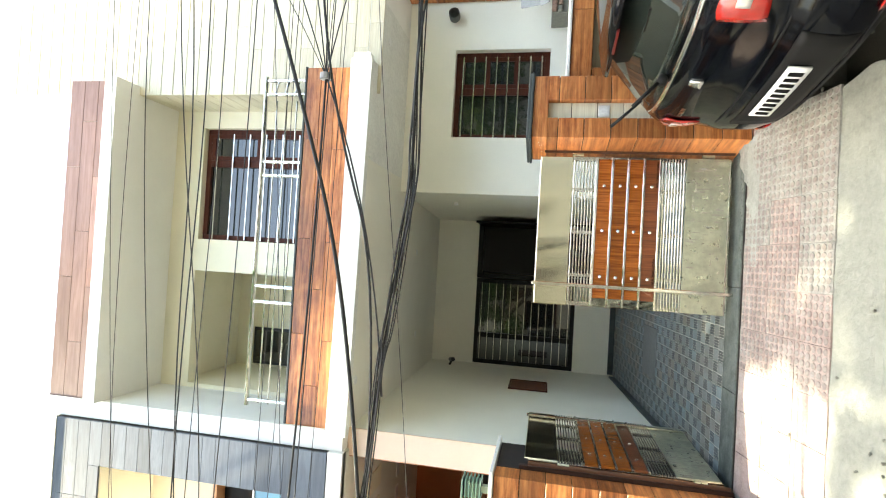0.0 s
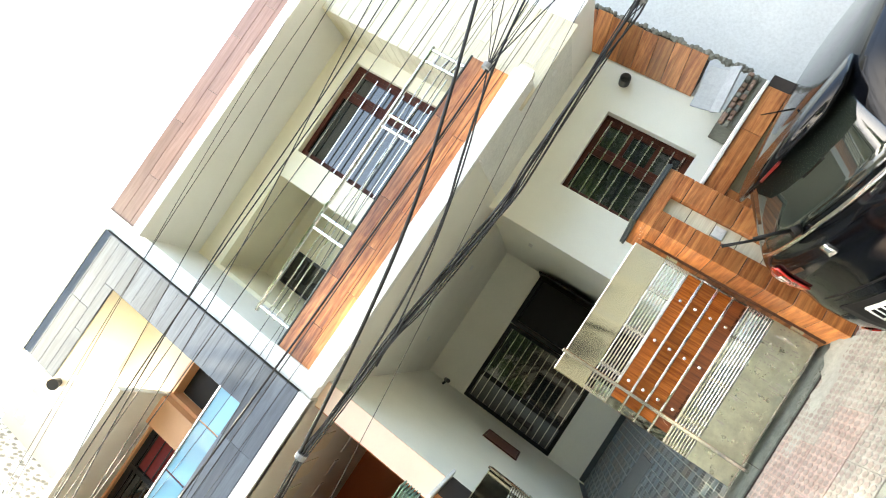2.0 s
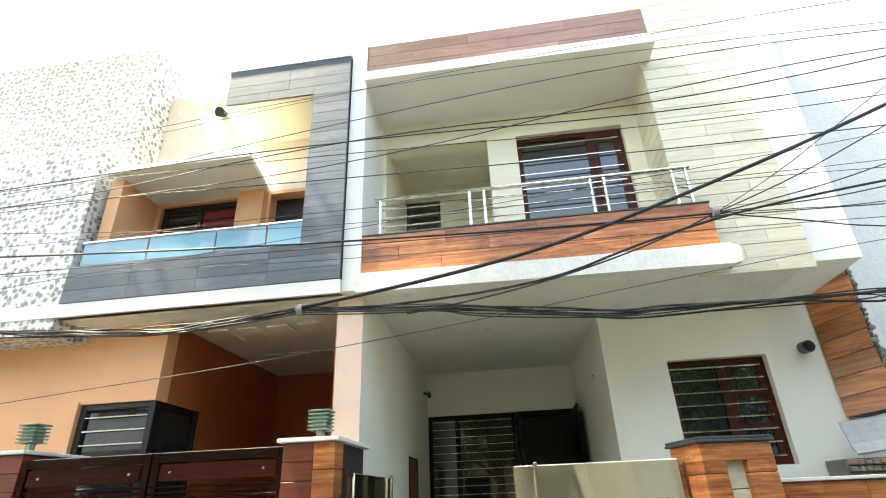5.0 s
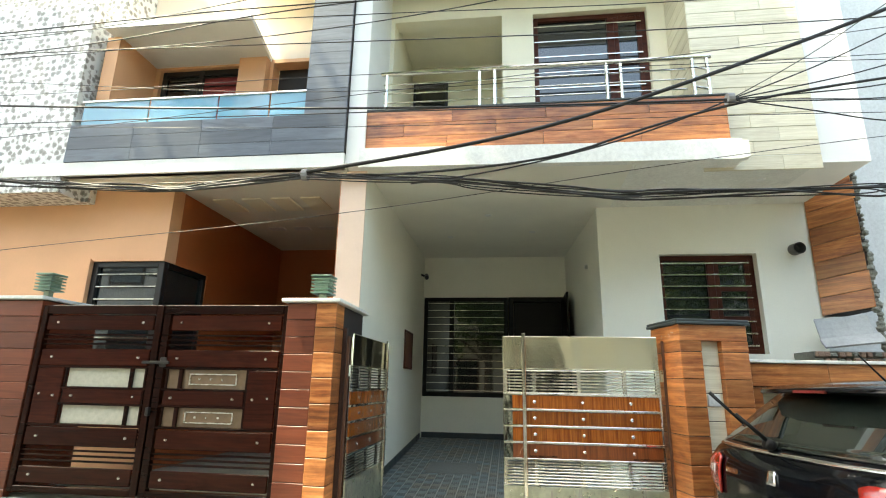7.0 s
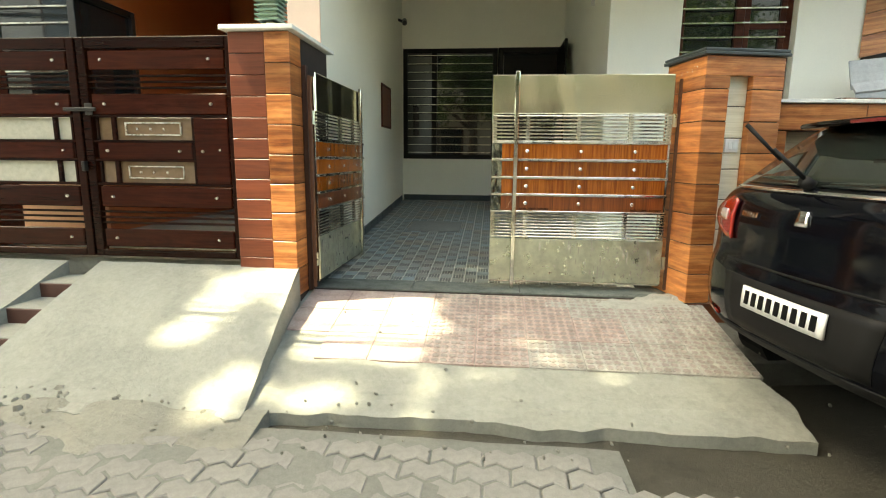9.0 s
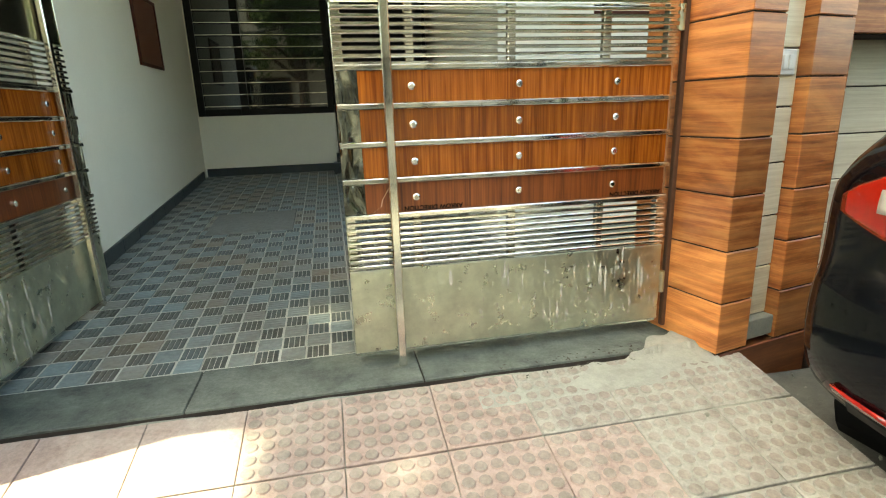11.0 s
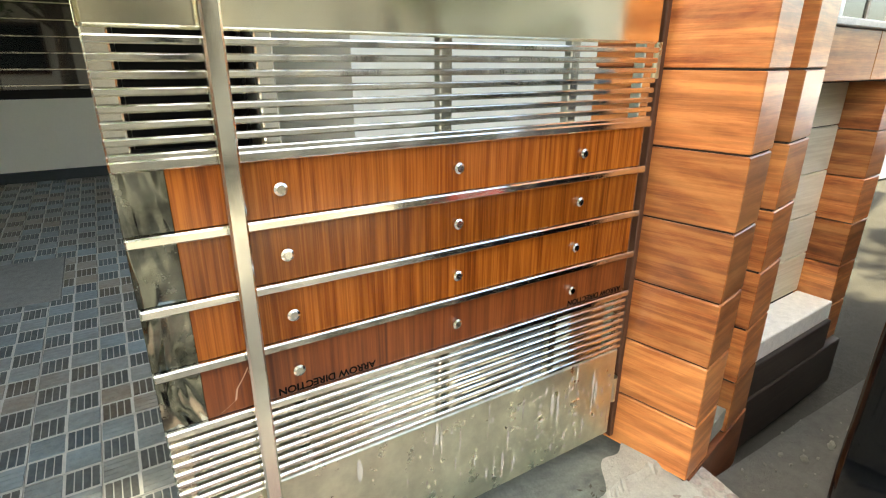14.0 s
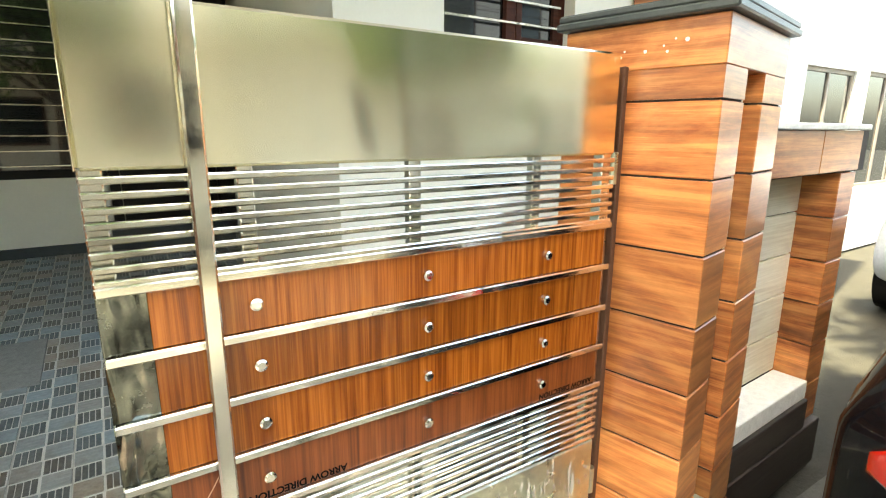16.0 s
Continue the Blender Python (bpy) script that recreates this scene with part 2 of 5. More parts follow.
WOOD_DARK = plank("red_wood_tile", (0.095, 0.021, 0.009), (0.14, 0.032, 0.014), (0.185, 0.05, 0.022), rough=0.35, contrast=0.5)
PALE = plank("pale_plank_tile", (0.52, 0.45, 0.31), (0.66, 0.60, 0.43), (0.78, 0.73, 0.57), rough=0.4, contrast=0.7, spread=0.3)
HAIR = (5.0, 5.0, 0.8)
LAMINATE = plank("laminate_wood", (0.085, 0.013, 0.003), (0.24, 0.055, 0.008), (0.43, 0.135, 0.020), (26, 26, 0.9), 0.16, 1.0)
FILMED = plank("filmed_laminate", (0.075, 0.014, 0.005), (0.18, 0.042, 0.011), (0.31, 0.095, 0.026), (26, 26, 0.9), 0.28, 0.9)
HAIR = (0.9, 0.9, 9.0)
GROUT = plain("dark_joint", (0.03, 0.022, 0.018), 0.8)
MIRROR = steel("mirror_steel", (0.80, 0.78, 0.66), 0.07, 0.35, 0.08)
# blotches are the film's smears; the low tint stands for a dark reflection
ENDPLATE = steel("filmed_dark_reflection_plate", (0.26, 0.27, 0.23), 0.08, 0.8, 0.8, 9.0)
BRUSH = steel("brushed_sheet", (0.96, 0.92, 0.74), 0.16, 0.42, 0.0, 0.85, 0.15)
DULL = steel("weathered_sheet", (0.72, 0.75, 0.60), 0.32, 0.15, 0.3)
RAIL = steel("chrome_tube", (0.82, 0.80, 0.72), 0.12, 0.15, 0.15)
DARKWOOD = plank("dark_gate_wood", (0.006, 0.0015, 0.0009), (0.012, 0.003, 0.0016), (0.022, 0.0055, 0.0028), rough=0.2, contrast=0.6)
FRAMEWOOD = plank("brown_window_wood", (0.03, 0.008, 0.005), (0.06, 0.016, 0.009), (0.10, 0.03, 0.016), rough=0.4, contrast=0.6)
BLACKTILE = plank("slate_grey_tile", (0.055, 0.066, 0.08), (0.08, 0.096, 0.12), (0.11, 0.13, 0.16), rough=0.4, contrast=0.4)
STONE = concrete("black_granite", (0.055, 0.065, 0.065), 0.35, 4.0, 0.1, 0.4)
BLACK = plain("black_metal", (0.012, 0.011, 0.010), 0.4)
# near-black colour that stands for the shade of unlit interiors
DARK = plain("unlit_interior", (0.02, 0.016, 0.013), 0.7)
WIN = glass_dark("window_glass")
BLUEGLASS = clear_glass("blue_glass", (0.25, 0.55, 0.72), 0.55)
CEMENT = concrete("ramp_cement", (0.255, 0.262, 0.228), 0.9, 1.6, 0.7, 0.3)
CEMENT2 = concrete("rough_cement", (0.22, 0.22, 0.185), 0.95, 2.2, 1.0, 0.4)
PAVER = concrete("paver_concrete", (0.21, 0.21, 0.19), 0.9, 3.0, 0.6, 0.35)
SOIL = concrete("wet_dirt", (0.05, 0.047, 0.035), 0.7, 4.0, 1.0, 0.5)
STUDTOP = dusty("worn_stud_top", (0.265, 0.23, 0.205), (0.38, 0.355, 0.315), (0.44, 0.70))
SIDE = concrete("dirty_cement", (0.13, 0.13, 0.115), 0.95, 2.5, 1.0, 0.45)
STUD = dusty("studded_tile", (0.37, 0.285, 0.255), (0.45, 0.41, 0.365), (0.46, 0.72))
STUD2 = dusty("grey_studded_tile", (0.31, 0.295, 0.265), (0.41, 0.405, 0.36), (0.44, 0.70))
SILL = dusty("dusty_threshold_stone", (0.045, 0.058, 0.055), (0.19, 0.215, 0.19), (0.42, 0.66), 0.6)
CABLE = plain("cable_rubber", (0.012, 0.012, 0.012), 0.5)
CHROME = steel("chrome", (0.85, 0.85, 0.85), 0.08)
WHITEP = plain("white_plastic", (0.75, 0.75, 0.72), 0.35)
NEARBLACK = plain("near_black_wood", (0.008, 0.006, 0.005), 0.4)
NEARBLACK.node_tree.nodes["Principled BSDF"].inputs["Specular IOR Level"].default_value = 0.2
for m_ in (DARKWOOD, FRAMEWOOD):
    m_.node_tree.nodes["Principled BSDF"].inputs["Specular IOR Level"].default_value = 0.14
GATEPANEL = plank("brown_gate_panel", (0.015, 0.0027, 0.0014), (0.031, 0.0055, 0.0027), (0.053, 0.012, 0.0055), rough=0.2, contrast=0.6)
GATEPANEL.node_tree.nodes["Principled BSDF"].inputs["Specular IOR Level"].default_value = 0.16
ROADDUST = concrete("road_dust", (0.155, 0.16, 0.142), 0.95, 1.2, 0.7, 0.3)

# ---------------------------------------------------------------- ground
ROAD_Z = -0.28
ground = structure("ground", B((-60, 60, -60, 60, ROAD_Z - 0.3, ROAD_Z - 0.05)), SOIL, "dark dusty ground under the street", "ground")


def paver_mesh(l=0.225, w=0.112, h=0.05):
    """A zigzag interlocking block."""
    z, g, k = 0.018, 0.004, 8
    top, bot = [], []
    n = 4
    for i in range(n + 1):
        x = -l / 2 + g + (l - 2 * g) * i / n
        top.append((x, w / 2 - g + (z if i % 2 else -z)))
        bot.append((x, -w / 2 + g + (z if i % 2 else -z)))
    return finish(prism(top + bot[::-1], "z", -h, 0, 0.005), "paver", PAVER)


# ramp in front of the gate: falls from the threshold to the road
RAMP_Y0, RAMP_Y1, RAMP_Z1 = 0.06, -1.36, -0.25


def ramp_z(y):
    return (RAMP_Y0 - y) / (RAMP_Y0 - RAMP_Y1) * RAMP_Z1


def rough_sheet(outline_fn, nx, ny, amp, seed, skirt=0.25):
    """A grid sheet with an uneven surface and a skirt down its edges; outline_fn(u, v) -> x, y, z."""
    bm = bmesh.new()
    grid = []
    for j in range(ny + 1):
        row = []
        for i in range(nx + 1):
            x, y, z = outline_fn(i / nx, j / ny)
            d = noise.fractal(Vector((x * 3 + seed, y * 3, 0)), 0.8, 2.0, 4) * amp
            row.append(bm.verts.new((x, y, z + d)))
        grid.append(row)
    for j in range(ny):
        for i in range(nx):
            bm.faces.new((grid[j][i], grid[j][i + 1], grid[j + 1][i + 1], grid[j + 1][i]))
    rim = grid[0] + [r[-1] for r in grid[1:]] + grid[-1][-2::-1] + [r[0] for r in grid[-2:0:-1]]
    low = [bm.verts.new((v.co.x, v.co.y, v.co.z - skirt)) for v in rim]
    for i in range(len(rim)):
        j = (i + 1) % len(rim)
        bm.faces.new((rim[j], rim[i], low[i], low[j]))
    bmesh.ops.recalc_face_normals(bm, faces=bm.faces)
    return bm


def own_ramp(u, v):
    y = 0.05 + (RAMP_Y1 - 0.05) * v
    left = -2.86 + 0.22 * v
    right = 0.0 + 0.12 * v + 0.02 * math.sin(v * 17)
    x = left + (right - left) * u
    if v == 1:
        y += 0.06 * noise.noise(Vector((x * 2.1, 2.2, 0))) + 0.018 * noise.noise(Vector((x * 9, 5.2, 0)))
    if u in (0, 1):
        x += 0.025 * noise.noise(Vector((y * 7, 1 + u, 0)))
    return x, y, ramp_z(y) - (0.010 if v < 0.9 else 0.018)


structure("ramp", rough_sheet(own_ramp, 120, 40, 0.010, 3), CEMENT, "worn grey cement ramp with broken lower edge", "ramp")

# neighbour's higher ramp, with a stepped slot between its two tracks
NZ0, NZ1 = 0.22, -0.25


def nramp(x0, x1, x2, x3):
    def f(u, v):
        y = -0.18 + (-1.45 + 0.18) * v
        a, b = x0 + (x2 - x0) * v, x1 + (x3 - x1) * v
        x = a + (b - a) * u
        if v == 1:
            y += 0.08 * noise.noise(Vector((x * 2.3, 7.2, 0))) + 0.04 * noise.noise(Vector((x * 9, 3.2, 0)))
        return x, y, NZ0 + (NZ1 - NZ0) * min(1, v * 1.02) ** 1.05 - 0.01
    return f


structure("ramp_neighbour_1", rough_sheet(nramp(-4.22, -2.73, -4.18, -2.56), 30, 30, 0.008, 8, 0.3), CEMENT, "grey cement ramp before the brown gate", "ramp")
structure("ramp_neighbour_2", rough_sheet(nramp(-7.2, -4.48, -7.2, -4.46), 30, 30, 0.008, 11, 0.3), CEMENT, "grey cement ramp before the brown gate", "ramp")
tread = structure("ramp_treads", B(*[(-4.49, -4.19, -0.174 - 0.27 * (k + 1), -0.185 - 0.27 * k, 0.10 - 0.1 * k, 0.106 - 0.1 * k) for k in range(4)], bevel=0.002), CEMENT, "grey cement treads of the sunk steps", "steps")
slot = structure("ramp_steps", B(*[(-4.5, -4.18, -0.18 - 0.27 * (k + 1), -0.18 - 0.27 * k, ROAD_Z, 0.10 - 0.1 * k) for k in range(4)], bevel=0.004), paint("dark_red_step", (0.085, 0.036, 0.026), 0.6, 0.15), "dark red tiled steps sunk between two ramps", "steps")
structure("verge", rough_sheet(lambda u, v: (-7.2 + 4.75 * u, -1.38 - 0.42 * v * (0.55 + 0.45 * math.sin(3 + u * 9) ** 2), -0.245 - 0.045 * v), 50, 10, 0.02, 5), CEMENT2, "crumbling rough cement verge beside the road", "verge")
structure("side_slab", rough_sheet(lambda u, v: (0.16 + 1.75 * u, 0.0 - (0.62 - 0.25 * u) * v, -0.14 - 0.05 * v), 24, 12, 0.012, 9), SIDE, "dusty grey cement strip along the boundary wall", "pavement")

# threshold of dark stone
structure("yard_floor", B((-0.268, 2.1, 0.64, 2.0, ROAD_Z, 0.06)), CEMENT2, "plain cement floor of the small front yard", "floor")
thr = structure("threshold", B((-2.74, 0.02, 0.05, 0.345, -0.2, 0.002)), GROUT, "dark stone threshold strip under the gate", "threshold")
for a, b in ((-2.735, -1.98), (-1.975, -1.17), (-1.165, 0.01)):
    part("slab", B((a, b, 0.052, 0.343, -0.05, 0.012), bevel=0.003), SILL, thr)

def spill(u, v):
    """A thin tongue of cement that widens towards the pillar."""
    x = -1.0 + 0.975 * u
    w = 0.06 + 0.27 * u ** 2 + 0.025 * math.sin(u * 17) + 0.015 * math.sin(u * 41)
    y = -0.12 + w * v
    return x, y, max(ramp_z(y), 0.0125 if y > 0.045 else -9) + 0.001 + 0.012 * math.sin(math.pi * v) ** 0.7 * u


structure("cement_spill", rough_sheet(spill, 60, 14, 0.005, 31, 0.03), concrete("pale_spilt_cement", (0.33, 0.335, 0.30), 0.95, 4.0, 0.9, 0.35), "spilt pale cement over the end of the threshold", "pavement")

# ---------------------------------------------------------------- porch floor: weave-pattern tiles, rising to the back
FLOOR_Z0, FLOOR_Z1, FLOOR_Y0, FLOOR_Y1 = 0.012, 0.32, 0.35, 4.54
SLOPE = math.atan2(FLOOR_Z1 - FLOOR_Z0, FLOOR_Y1 - FLOOR_Y0)


def floor_z(y):
    return FLOOR_Z0 + (y - FLOOR_Y0) * math.tan(SLOPE)


floor = structure("floor", prism([(FLOOR_Y0, -0.2), (FLOOR_Y1, -0.2), (FLOOR_Y1, FLOOR_Z1 - 0.012), (FLOOR_Y0, FLOOR_Z0 - 0.012)], "x", -2.8, -0.27),
                  concrete("pale_grout", (0.55, 0.54, 0.48), 0.9, 3, 0.2, 0.2), "sloping porch floor of patterned parking tiles", "floor")


def weave_mats():
    out = []
    for k, (a, b2, c) in enumerate((((0.045, 0.052, 0.05), (0.045, 0.075, 0.09), (0.085, 0.06, 0.036)), ((0.22, 0.235, 0.215), (0.18, 0.245, 0.265), (0.27, 0.225, 0.165)))):
        m, nt, b = mat_new("weave_tile_" + ("bar" if k == 0 else "ridge"), 0.45)
        oi = nt.nodes.new("ShaderNodeObjectInfo")
        r = ramp(nt, oi.outputs["Random"], (0.15, a), (0.4, b2), (0.6, b2), (0.85, c))
        f = noise_tex(nt, coords(nt), 40, 5, 0.7)
        g = noise_tex(nt, coords(nt, (1, 1, 1), True), 5, 4, 0.7)
        col = mix(nt, 0.22, r, ramp(nt, f, (0.35, (0.02, 0.02, 0.02)), (0.65, (0.3, 0.3, 0.27))))
        col = mix(nt, 0.25, col, ramp(nt, g, (0.4, (0.10, 0.085, 0.06)), (0.65, tuple(x * 1.3 for x in b2))))
        nt.links.new(col, b.inputs["Base Color"])
        bump(nt, b, f, 0.2, 0.003)
        out.append(m)
    return out


WBAR, WRIDGE = weave_mats()
TILE = 0.198


def weave_tile():
    """Two by two cells; upright dark bars and level pale ridges take turns."""
    bm = B((-TILE / 2 + 0.002, TILE / 2 - 0.002, -TILE / 2 + 0.002, TILE / 2 - 0.002, -0.01, 0.0))
    bm.faces.ensure_lookup_table()
    for f in bm.faces:
        f.material_index = 2
    c = TILE / 2
    for i in range(2):
        for j in range(2):
            x0, y0 = -TILE / 2 + i * c, -TILE / 2 + j * c
            up = (i + j) % 2 == 0
            n = 4
            for k in range(n):
                if up:
                    a = (x0 + 0.007 + k * (c - 0.010) / n, x0 + 0.001 + (k + 1) * (c - 0.010) / n, y0 + 0.009, y0 + c - 0.009)
                else:
                    a = (x0 + 0.004, x0 + c - 0.004, y0 + 0.006 + k * (c - 0.008) / n, y0 + 0.002 + (k + 1) * (c - 0.008) / n)
                v = [bm.verts.new((x, y, 0.0035)) for x, y in ((a[0], a[2]), (a[1], a[2]), (a[1], a[3]), (a[0], a[3]))]
                w = [bm.verts.new((p.co.x + s, p.co.y + t, 0.0)) for p, s, t in zip(v, (-0.0015, 0.0015, 0.0015, -0.0015), (-0.0015, -0.0015, 0.0015, 0.0015))]
                fs = [bm.faces.new(v)] + [bm.faces.new((w[q], w[(q + 1) % 4], v[(q + 1) % 4], v[q])) for q in range(4)]
                for f in fs:
                    f.material_index = 0 if up else 1
    return finish(bm, "tile", [WBAR, WRIDGE, plain("tile_line", (0.48, 0.48, 0.43), 0.7)])


tile_me = weave_tile()
for i in range(12):
    for j in range(22):
        x, s = -2.789 + 0.1985 * (i + 0.5), 0.095 + 0.2 * j
        if s > 4.2:
            continue
        y = FLOOR_Y0 + s * math.cos(SLOPE)
        piece("tile", tile_me, floor, pose(x, y, FLOOR_Z0 - 0.002 + s * math.sin(SLOPE), math.degrees(SLOPE), 0, 0))
# a square cover in the floor
part("floor_cover", prism([(2.2, floor_z(2.2) - 0.01), (2.75, floor_z(2.75) - 0.01), (2.75, floor_z(2.75) + 0.009), (2.2, floor_z(2.2) + 0.009)], "x", -2.35, -1.75, 0.003), concrete("cover_tile", (0.20, 0.205, 0.19), 0.6, 30, 0.5), floor, "flush square drain cover in the tiles")

# ---------------------------------------------------------------- own house
house_front = structure("wall_front", B(*wall_with_holes(2.0, 2.22, -0.26, 2.14, -0.2, 3.30, [(0.436, 1.519, 1.545, 2.70)])), WHITE, "off-white painted front wall of the house")
wall_side = structure("wall_porch_right", prism([(-0.26, 2.22), (-0.39, 4.54), (-0.1, 4.54), (-0.1, 2.22)], "z", -0.2, 3.30), WHITE, "off-white painted porch wall")
wall_left = structure("wall_party", B((-3.06, -2.8, 0.66, 4.76, -0.2, 3.42)), WHITE, "off-white painted party wall of the porch")
structure("wall_party_end", B((-3.064, -2.796, 0.64, 0.657, 0.0, 3.298)), PINK, "peach-painted end of the party wall")
wall_back = structure("wall_back", B(*wall_with_holes(4.54, 4.76, -2.8, -0.1, -0.2, 3.42, [(-2.79, -1.36, 0.96, 2.60), (-1.36, -0.40, 0.33, 2.60)])), WHITE, "off-white painted back wall of the porch")
structure("ceiling", B((-2.8, -0.1, 0.53, 4.54, 3.30, 3.42)), CEIL, "plain off-white porch ceiling", "ceiling")
slab = structure("balcony_slab", prism([(-2.83, 3.255), (0.80, 3.215), (0.88, 3.235), (0.88, 3.40), (-2.83, 3.462)], "y", 0.44, 0.528), SLAB, "pale cement edge band of the balcony slab", "slab")
structure("balcony_floor", B((-2.8, 0.86, 0.53, 1.40, 3.425, 3.465), (-0.098, 1.651, 0.735, 2.0, 3.30, 3.42), (-0.098, 0.86, 0.53, 0.733, 3.25, 3.42), (-0.26, 2.14, 2.0, 2.22, 3.302, 3.46)), SLAB, "pale cement underside of the balcony", "slab")
for k, (x, y) in enumerate(((-2.35, 0.75), (0.3, 1.2), (1.3, 1.2), (-1.6, 2.2), (-1.0, 3.0), (-2.2, 3.2))):
    bm = bmesh.new()
    z = 3.30
    cyl(bm, (x, y, z - 0.008), (x, y, z), 0.045, n=20)
    solo("downlight", bm, WHITEP, "small round white recessed ceiling light", "lamp", (x, y, z), "ceiling lights")

# skirting of dark stone pieces along the porch
sk = structure("baseboard", B((-2.8, -2.782, 0.7, 4.54, -0.1, 0.02)), STONE, "dark stone skirting along the porch walls", "baseboard")
me = finish(prism([(0, -0.005), (0.3, 0.017), (0.3, 0.107), (0, 0.085)], "x", 0, 0.02, 0.003), "strip", STONE)
for k in range(12):
    y = 0.76 + k * 0.303
    piece("strip", me, sk, pose(-2.8, y, floor_z(y)))
part("strip", B((-2.78, -1.37, 4.522, 4.54, FLOOR_Z1 - 0.02, FLOOR_Z1 + 0.085), bevel=0.003), STONE, sk)

# brown electric box cover on the party wall
mb = thing("meter_box", (-2.8, 3.24, 1.36), "brown wooden electric box cover on the porch wall", "box")
part("frame", B((-2.80, -2.782, 2.95, 2.975, 1.355, 1.89), (-2.80, -2.782, 3.50, 3.525, 1.355, 1.89), (-2.80, -2.782, 2.975, 3.50, 1.355, 1.38), (-2.80, -2.782, 2.975, 3.50, 1.865, 1.89), bevel=0.003), FRAMEWOOD, mb)
part("door", B((-2.80, -2.788, 2.977, 3.498, 1.382, 1.863), bevel=0.003), plank("box_wood", (0.13, 0.03, 0.014), (0.17, 0.045, 0.02), (0.21, 0.06, 0.028), (3, 3, 20), 0.35, 0.4), mb)

# wall camera at the back left corner
wc = thing("security_camera", (-2.78, 4.2, 2.9), "small black security camera on a wall bracket", "camera")
bm = bmesh.new()
cyl(bm, (-2.8, 4.2, 2.93), (-2.72, 4.2, 2.9), 0.02)
part("bracket", bm, BLACK, wc)
bm = bmesh.new()
cyl(bm, (-2.72, 4.26, 2.93), (-2.69, 4.1, 2.86), 0.035)
part("body", bm, BLACK, wc)
# small round bell light on the porch's other wall
bm = bmesh.new()
cyl(bm, (-0.29, 2.75, 2.72), (-0.325, 2.75, 2.72), 0.03, n=16)
solo("wall_light_point", bm, WHITEP, "small round white fitting on the porch wall", "fitting", (-0.29, 2.75, 2.72))


def slats(ob, x0, x1, y, zs, mat=None, h=0.016, d=0.012):
    for z in zs:
        part("grill_bar", B((x0, x1, y - d / 2, y + d / 2, z - h / 2, z + h / 2), bevel=0.002), mat or RAIL, ob)


# porch window with level grille bars, and the dark door beside it
win = thing("window_porch", (-2.07, 4.54, 0.96), "dark-framed porch window with steel grille bars", "window")
win["kind"] = "structure"
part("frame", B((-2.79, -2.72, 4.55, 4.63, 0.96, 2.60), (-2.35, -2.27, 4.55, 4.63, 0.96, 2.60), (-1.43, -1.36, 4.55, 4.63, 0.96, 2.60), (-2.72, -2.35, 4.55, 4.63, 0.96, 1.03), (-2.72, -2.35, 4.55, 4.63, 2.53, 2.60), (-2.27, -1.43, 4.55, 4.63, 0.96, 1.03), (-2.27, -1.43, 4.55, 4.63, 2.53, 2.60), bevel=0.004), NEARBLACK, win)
part("pane", B((-2.72, -2.35, 4.585, 4.595, 1.03, 2.53)), WIN, win, "dark reflecting window glass")
part("pane", B((-2.27, -1.43, 4.585, 4.595, 1.03, 2.53)), WIN, win, "dark reflecting window glass")
slats(win, -2.72, -1.43, 4.555, [1.06 + 0.12 * k for k in range(13)], RAIL, 0.011)
door = thing("door_porch", (-0.88, 4.54, 0.33), "dark brown wooden door at the back of the porch", "door")
door["kind"] = "structure"
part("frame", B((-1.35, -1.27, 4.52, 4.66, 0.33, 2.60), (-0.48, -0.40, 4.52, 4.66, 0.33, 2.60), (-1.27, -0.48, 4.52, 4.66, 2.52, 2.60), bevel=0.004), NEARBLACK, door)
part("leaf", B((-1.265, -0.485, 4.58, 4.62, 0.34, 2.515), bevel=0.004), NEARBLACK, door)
part("step", B((-1.42, -0.40, 4.30, 4.515, 0.29, 0.42), (-1.38, -0.40, 4.36, 4.515, 0.42, 0.52), bevel=0.005), STONE, door, "two dark stone steps")
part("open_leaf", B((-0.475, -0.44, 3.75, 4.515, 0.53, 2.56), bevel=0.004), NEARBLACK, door)


